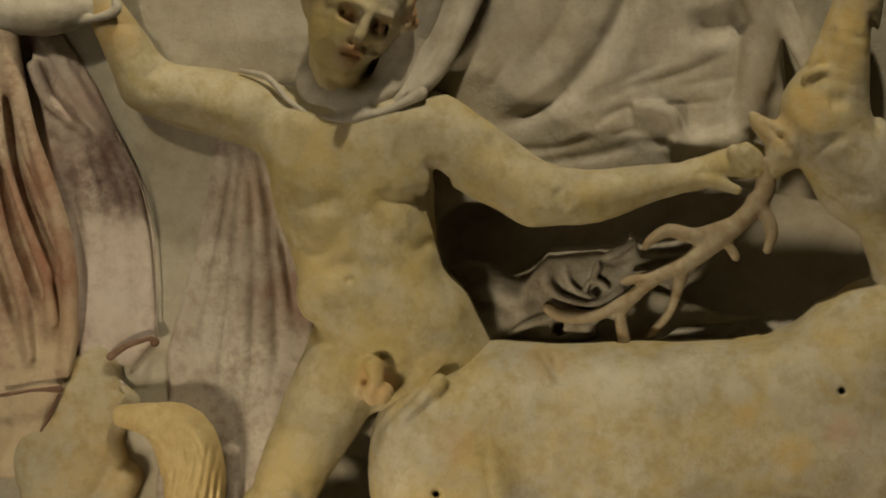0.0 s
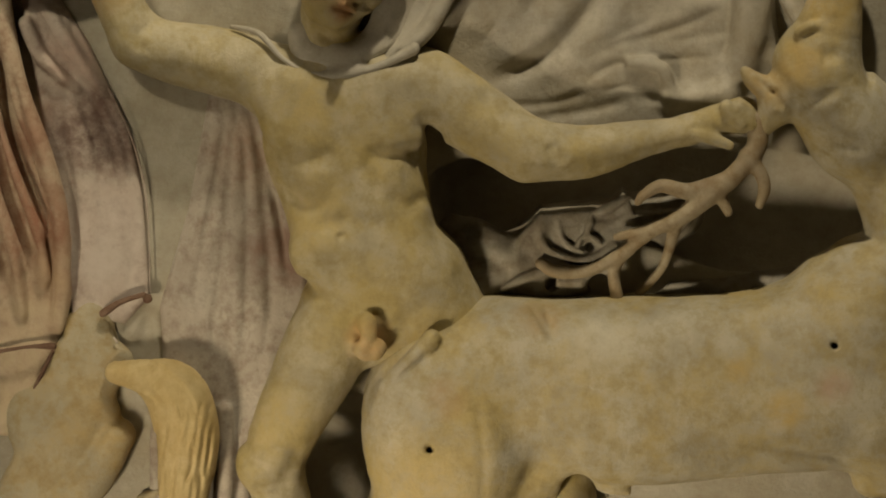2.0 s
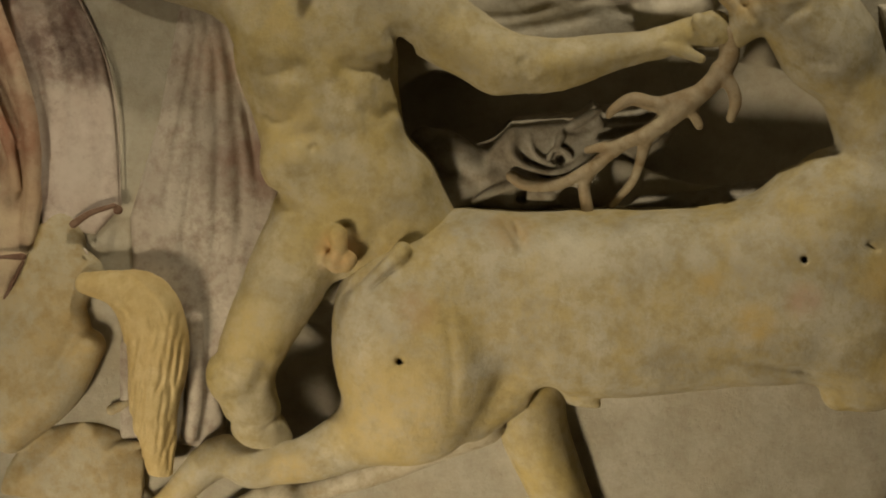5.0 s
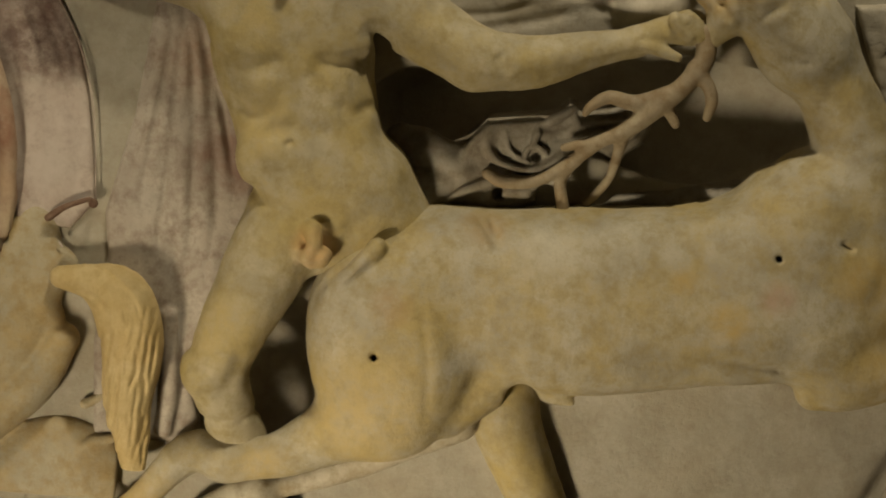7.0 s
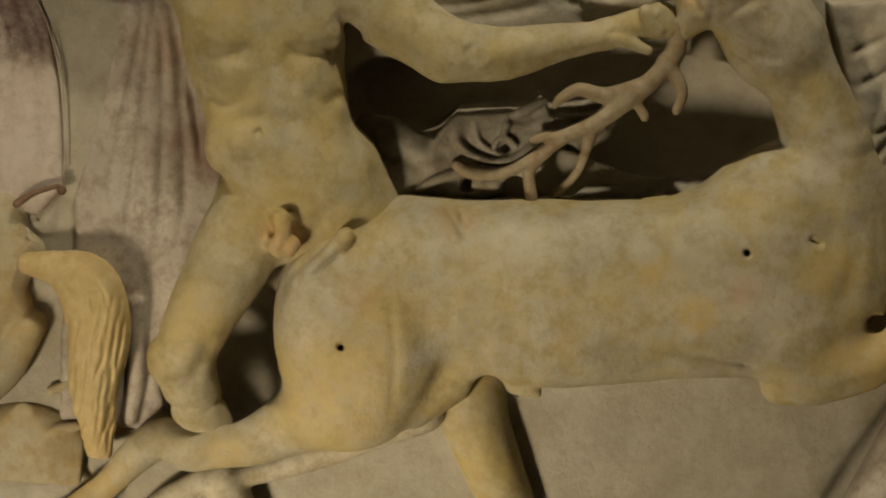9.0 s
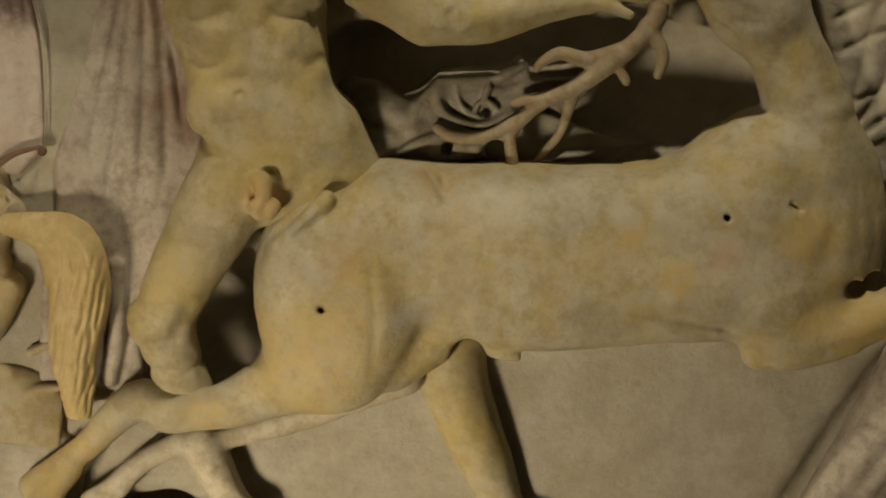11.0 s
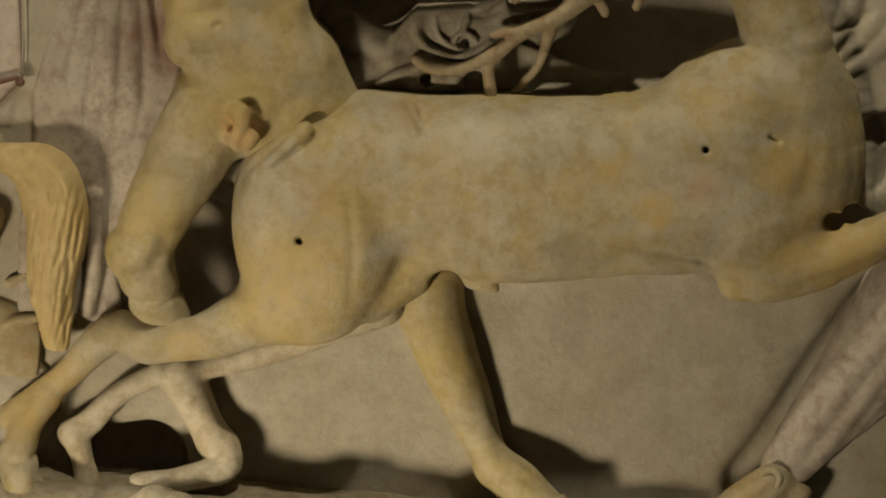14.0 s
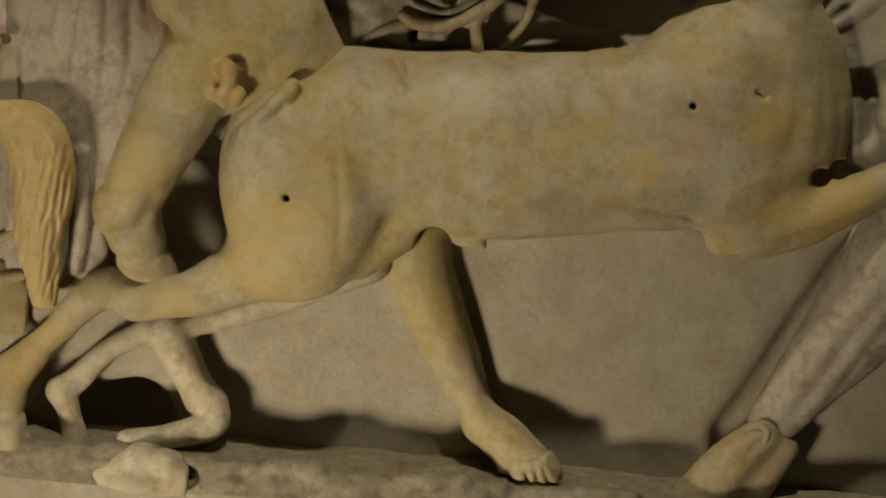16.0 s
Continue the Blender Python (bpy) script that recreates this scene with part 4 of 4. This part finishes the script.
tunic.crease(.00134, .00224, -.3174, 1.297, -.2988, 1.2628, -.2869, 1.2191)
tunic.crease(-.00134, .00538, -.3271, 1.2698, -.3179, 1.217, -.3126, 1.1548)
tunic.crease(-.00134, .00538, -.3041, 1.2535, -.2966, 1.1916, -.2917, 1.1382)
tunic.crease(-.00161, .00448, -.3591, 1.3385, -.3438, 1.2953)
cord = Carving(-0.33, -0.24, 1.10, 1.36, 0.04, 0.001)
cord.limb(.00134, 1, -.3103, -.0080, 1.3001, .0013, -.2909, -.0075, 1.2636, .0013, -.2789, -.0065, 1.2242, .0013, -.2735, -.0060, 1.1843, .0010, -.2708, -.0060, 1.1406, .0010)
cord.limb(.00134, 1, -.2964, -.0117, 1.1046, .00134, -.2844, -.0117, 1.0873, .00134)
whole = carve("carved_tunic", [tunic], PURPLE, "purple-tinted marble tunic skirt with traces of paint", "drapery")
carve("cord", [cord], PURPLE, "thin carved cord", parent=whole)
pin = Carving(-0.32, -0.24, 1.11, 1.17, 0.04, 0.001)
pin.limb(.00134, 1, -.306, -.0134, 1.1236, .0034, -.293, -.0143, 1.1335, .0026, -.2743, -.0143, 1.141, .0021)
pin.limb(.00179, 1, -.2718, -.0108, 1.1371, .00403)
carve("pin", [pin], PIN, "broken reddish pin", parent=whole)

red = Carving(-0.44, -0.29, 1.02, 1.46, 0.07, 0.0014)
red.sheet(.0108, .00717, .00269, -.4341, 1.4215, -.4034, 1.4234, -.3831, 1.3191, -.3551, 1.241, -.3343, 1.1798, -.3346, 1.1303, -.3427, 1.0937, -.3596, 1.0518, -.3738, 1.019, -.4159, 1.0071, pleats=(-.4164, 1.6134, 24.0, .00627, 0.9))
red.limb(.00807, 1, -.4031, -.0179, 1.4151, .00896, -.3943, -.0197, 1.3545, .00896, -.3797, -.0206, 1.2984, .00851, -.3599, -.0206, 1.2511, .00851, -.3448, -.0188, 1.2075, .00762, -.3388, -.0152, 1.1629, .00627, -.3414, -.0117, 1.1128, .00448)
red.limb(.00807, 1, -.4068, -.0161, 1.3447, .00717, -.3975, -.017, 1.2881, .00717, -.3795, -.0179, 1.2363, .00717, -.3622, -.0161, 1.1927, .00627, -.3517, -.0134, 1.1483, .00448)
red.limb(.00807, 1, -.4104, -.0152, 1.2739, .00717, -.3992, -.0152, 1.2214, .00627, -.3791, -.0152, 1.1692, .00538, -.3683, -.0125, 1.1202, .00359)
red.crease(.00717, .00403, -.3973, 1.3326, -.3868, 1.2672, -.3646, 1.2155, -.3501, 1.1898)
red.crease(.00627, .00359, -.4004, 1.2752, -.3848, 1.2231, -.3673, 1.1798, -.3599, 1.1625)
red.crease(.00538, .00359, -.4042, 1.213, -.389, 1.1695, -.3811, 1.1432)
red.crease(.00314, .00269, -.387, 1.32, -.3714, 1.2682, -.354, 1.2251)
red.crease(.00224, .00269, -.3567, 1.1894, -.3484, 1.1543, -.3489, 1.1185)
red.crease(.00224, .00314, -.3731, 1.1616, -.3648, 1.1264, -.3656, 1.095)
red.crease(-.00224, .00403, -.3521, 1.0914, -.3595, 1.0594, -.3756, 1.0222)
red.crease(.00224, .00403, -.3805, 1.0805, -.3813, 1.0489, -.3956, 1.0209)
red.crease(-.00224, .00314, -.3316, 1.1554, -.3374, 1.1103, -.3474, 1.0872)
whole = carve("carved_mantle", [red], RED, "red-brown painted marble mantle in deep folds", "drapery")
rod = Carving(-0.42, -0.29, 1.02, 1.14, 0.06, 0.001)
rod.limb(.00179, 1, -.3897, -.0180, 1.088, .0020, -.3632, -.0200, 1.0944, .0016, -.3436, -.0200, 1.0963, .0032)
rod.limb(.00269, 1, -.344, -.014, 1.091, .0018, -.3581, -.013, 1.0585, .0020, -.3702, -.012, 1.0306, .0018)
carve("rod", [rod], PIN, "thin carved rod across the hem", parent=whole)

muzzle = Carving(-0.42, -0.26, 1.36, 1.46, 0.08, 0.0014)
muzzle.limb(.00538, 1, -.3953, -.0179, 1.3894, .0179, -.3634, -.0269, 1.3926, .0197, -.3371, -.0287, 1.3979, .0134)
muzzle.limb(.00627, 1, -.3785, -.0224, 1.4211, .0224, -.3513, -.0269, 1.4143, .0179)
muzzle.limb(.00224, 1, -.3446, -.0332, 1.3845, .00314, -.3215, -.0448, 1.3909, .00359, -.3107, -.0466, 1.3968, .00448, -.3115, -.0466, 1.4045, .00359)
carve("carved_muzzle", [muzzle], GREY, "rounded grey marble muzzle of a carved beast", "statue")

limbs = Carving(-0.42, -0.24, 0.90, 1.18, 0.08, 0.0016)
limbs.limb(.0108, 0.5, -.3162, .00090, 1.1163, .0179, -.3209, .00000, 1.0889, .026, -.3282, -.00269, 1.0502, .0305, -.3409, -.00807, 1.0092, .0269, -.3632, -.0108, .9715, .0224)
limbs.limb(.0108, 0.5, -.2942, -.00359, 1.0848, .0134, -.316, -.00179, 1.0692, .0224, -.3455, -.00179, 1.0351, .0359)
limbs.limb(.00538, 1, -.2896, -.00717, 1.0267, .0134, -.3105, -.00986, .9891, .017, -.3486, -.0117, .9522, .0161)
limbs.limb(.00717, 0.22, -.2889, .00179, .8959, .0672)
limbs.limb(.00448, 1, -.3009, -.00359, 1.0434, .0117, -.3104, -.00448, 1.0565, .0134)
limbs.limb(.00269, 1, -.2456, -.00807, .9497, .00403, -.2633, -.00896, .9458, .00448, -.2728, -.00807, .9366, .00359)
limbs.limb(.00359, 1, -.2461, -.00448, .9884, .00359, -.2699, -.00538, .9753, .00448)
carve("carved_horse_rump", [limbs], CREAM, "pale marble rump and hind leg of a carved horse", "statue")

tail = Carving(-0.32, -0.20, 0.93, 1.13, 0.07, 0.001)
tail.limb(.00538, 1, -.2927, -.0197, 1.0786, .00896, -.2668, -.0233, 1.0767, .0148, -.245, -.0269, 1.0665, .0242, -.2344, -.0287, 1.0397, .0255, -.2328, -.0278, 1.0125, .0233, -.234, -.0269, .985, .0202, -.2292, -.0251, .953, .0148, -.2231, -.0233, .9155, .00627)
rng = random.Random(4)
TAIL = [(-.2862, -.0197, 1.0790, .0085), (-.2650, -.0233, 1.0772, .0140), (-.2450, -.0269, 1.0665, .0225), (-.2344, -.0287, 1.0397, .0235),
        (-.2328, -.0278, 1.0125, .0212), (-.2340, -.0269, .9850, .0180), (-.2292, -.0251, .9530, .0130), (-.2231, -.0233, .9155, .0050)]
for i in range(54):
    turn = -1.25 + 2.5 * ((i + rng.uniform(-0.3, 0.3)) / 53)
    first = rng.choice((0, 0, 1, 2, 3, 4))
    run, drift = [], rng.uniform(-0.22, 0.22)
    for n, (x, y, z, r) in enumerate(TAIL[first:first + 4]):
        a = turn + drift * n + rng.uniform(-0.05, 0.05)
        ox = 0.96 * r * math.sin(a)
        lean = 0.75 if first + n < 2 else 0.25 if first + n == 2 else 0.0
        run += [x + ox * (1 - lean), y - 1.0 * r * math.cos(a), z + ox * lean, rng.uniform(0.0017, 0.0028)]
    tail.limb(.0011, 1, *run)
for i in range(18):
    o = -0.011 + 0.0013 * i
    tail.crease(rng.uniform(.0009, .0015), .0013, -.281, 1.078 + 0.6 * o, -.260, 1.077 + 1.1 * o, -.243 + 0.9 * o, 1.062 + 0.8 * o, -.236 + 1.5 * o, 1.034 + 0.4 * o)
for i in range(70):
    x, z = rng.uniform(-.256, -.212), rng.uniform(.955, 1.075)
    w = rng.uniform(-0.004, 0.006)
    tail.crease(rng.uniform(.0006, .0013), rng.uniform(.0010, .0017), x, z, x - 0.3 * w, z - 0.016, x + w * 0.2 - 0.004, z - rng.uniform(0.03, 0.045))
carve("carved_tail", [tail], YELLOW, "yellow-painted marble tail with combed strands", "carving")

rock = Carving(-0.36, -0.20, 0.83, 0.97, 0.03, 0.0016)
rock.limb(.00448, 0.25, -.2698, .00000, .8745, .0493, -.2703, .00000, .8745, .0493)
carve("carved_rock", [rock], GREY, "low rounded marble boss on the back", "carving")

hunter = Carving(0.24, 0.52, 0.80, 1.10, 0.10, 0.0015)
hunter.limb(.00717, 0.8, .464, -.00896, 1.0466, .0538, .4108, -.00986, .9632, .0359, .3641, -.0125, .8941, .0215, .3567, -.0143, .8774, .017)
hunter.crease(.00135, .00403, .419, 1.0233, .3817, .96, .349, .8919)
hunter.crease(.00135, .00359, .434, 1.011, .3973, .9429, .3659, .8841)
hunter.crease(.00157, .00403, .4485, 1.0031, .4158, .94, .3866, .8813)
hunter.crease(.00112, .00269, .404, .999, .3738, .95, .3621, .935)
hunter.crease(.00112, .00314, .4475, .9753, .4136, .9212, .3951, .8867)
hunter.crease(-.00112, .00448, .4262, 1.0194, .3895, .9515, .3563, .8879)
hunter.crease(-.00112, .00448, .4435, 1.0072, .4085, .9439, .3774, .8828)
hunter.crease(-.00067, .00179, .3839, .9602, .366, .94)
hunter.crease(-.00067, .00179, .3928, .9795, .3733, .9546)
shoe = Carving(0.24, 0.42, 0.80, 0.93, 0.10, 0.0013)
shoe.limb(.00448, 1, .3514, -.0215, .8765, .0152, .3269, -.0251, .8494, .0206, .3053, -.0269, .8173, .0233)
shoe.limb(.0117, 1, .3711, -.0197, .8661, .0108, .3495, -.0224, .8342, .0152)
shoe.crease(.00179, .00314, .3582, .8813, .3408, .8681, .337, .8537)
shoe.crease(.00134, .00359, .3357, .8689, .3205, .8442)
whole = carve("carved_hunter_leg", [hunter], MAUVE, "trousered marble leg with a worn shoe, pinkish traces", "statue")
carve("shoe", [shoe], CREAM, "ochre marble shoe worn smooth", parent=whole)
cuff = Carving(0.28, 0.42, 0.84, 0.94, 0.10, 0.0012)
cuff.limb(.00224, 1, .3348, -.0300, .8783, .0023, .3452, -.0330, .8876, .0032, .3528, -.0350, .8828, .0032, .3512, -.0350, .8733, .0023)
carve("cuff", [cuff], CREAM, "rolled marble cuff", parent=whole)

cape = Carving(0.30, 0.52, 1.08, 1.36, 0.06, 0.0014)
cape.sheet(.0197, .00448, .00269, .3079, 1.3366, .3994, 1.3451, .4185, 1.187, .3848, 1.1704, .3558, 1.1901, .3334, 1.2684, pleats=(.3039, 1.1763, 8.0, .00717, 0.2))
cape.crease(.00269, .00314, .3361, 1.27, .3564, 1.2851, .3856, 1.2988)
cape.crease(.00314, .00314, .3514, 1.2337, .3678, 1.2442, .39, 1.2617)
cape.crease(.00269, .00314, .3288, 1.2957, .3574, 1.3138)
cape.crease(.00224, .00359, .3608, 1.2102, .3849, 1.2302)
cape.sheet(.010, .004, .004, .3670, 1.2099, .4408, 1.2258, .4630, 1.0880, .4084, 1.0920, .3889, 1.1038, pleats=(.3222, 1.2502, 9.0, .006, 1.1))
cape.crease(.004, .004, .3956, 1.1768, .4045, 1.1416, .4058, 1.1054)
cape.crease(.003, .003, .4100, 1.1511, .4172, 1.1292, .4367, 1.1174)
cape.wear(0.0004, 0.006, 7)
carve("carved_cape", [cape], GREY, "grey marble cape in shallow folds", "drapery")

# a bright bluish glint, made as a glowing ball on an added stem
glint_ball = Carving(-0.379, -0.355, 0.939, 0.963, 0.05, 0.0008)
glint_ball.limb(.0004, 1, -0.3670, -.0350, 0.9506, .0068)
LIT = bpy.data.materials.new("glint_glow")
LIT.use_nodes = True
LIT.node_tree.nodes["Principled BSDF"].inputs["Emission Color"].default_value = (0.62, 0.9, 1.0, 1)
LIT.node_tree.nodes["Principled BSDF"].inputs["Emission Strength"].default_value = 1.0
glint_stem = Carving(-0.382, -0.352, 0.936, 0.966, 0.05, 0.0008)
glint_stem.limb(.001, 1, -0.3730, .004, 0.9506, .0045, -0.3680, -.0300, 0.9506, .0045)
whole = carve("bluish_glint", [glint_stem], PIN, "small bluish-white glint on the relief, on an added stem", "lamp")
carve("glint_ball", [glint_ball], LIT, "glowing ball standing in for a bluish-white glint", parent=whole)
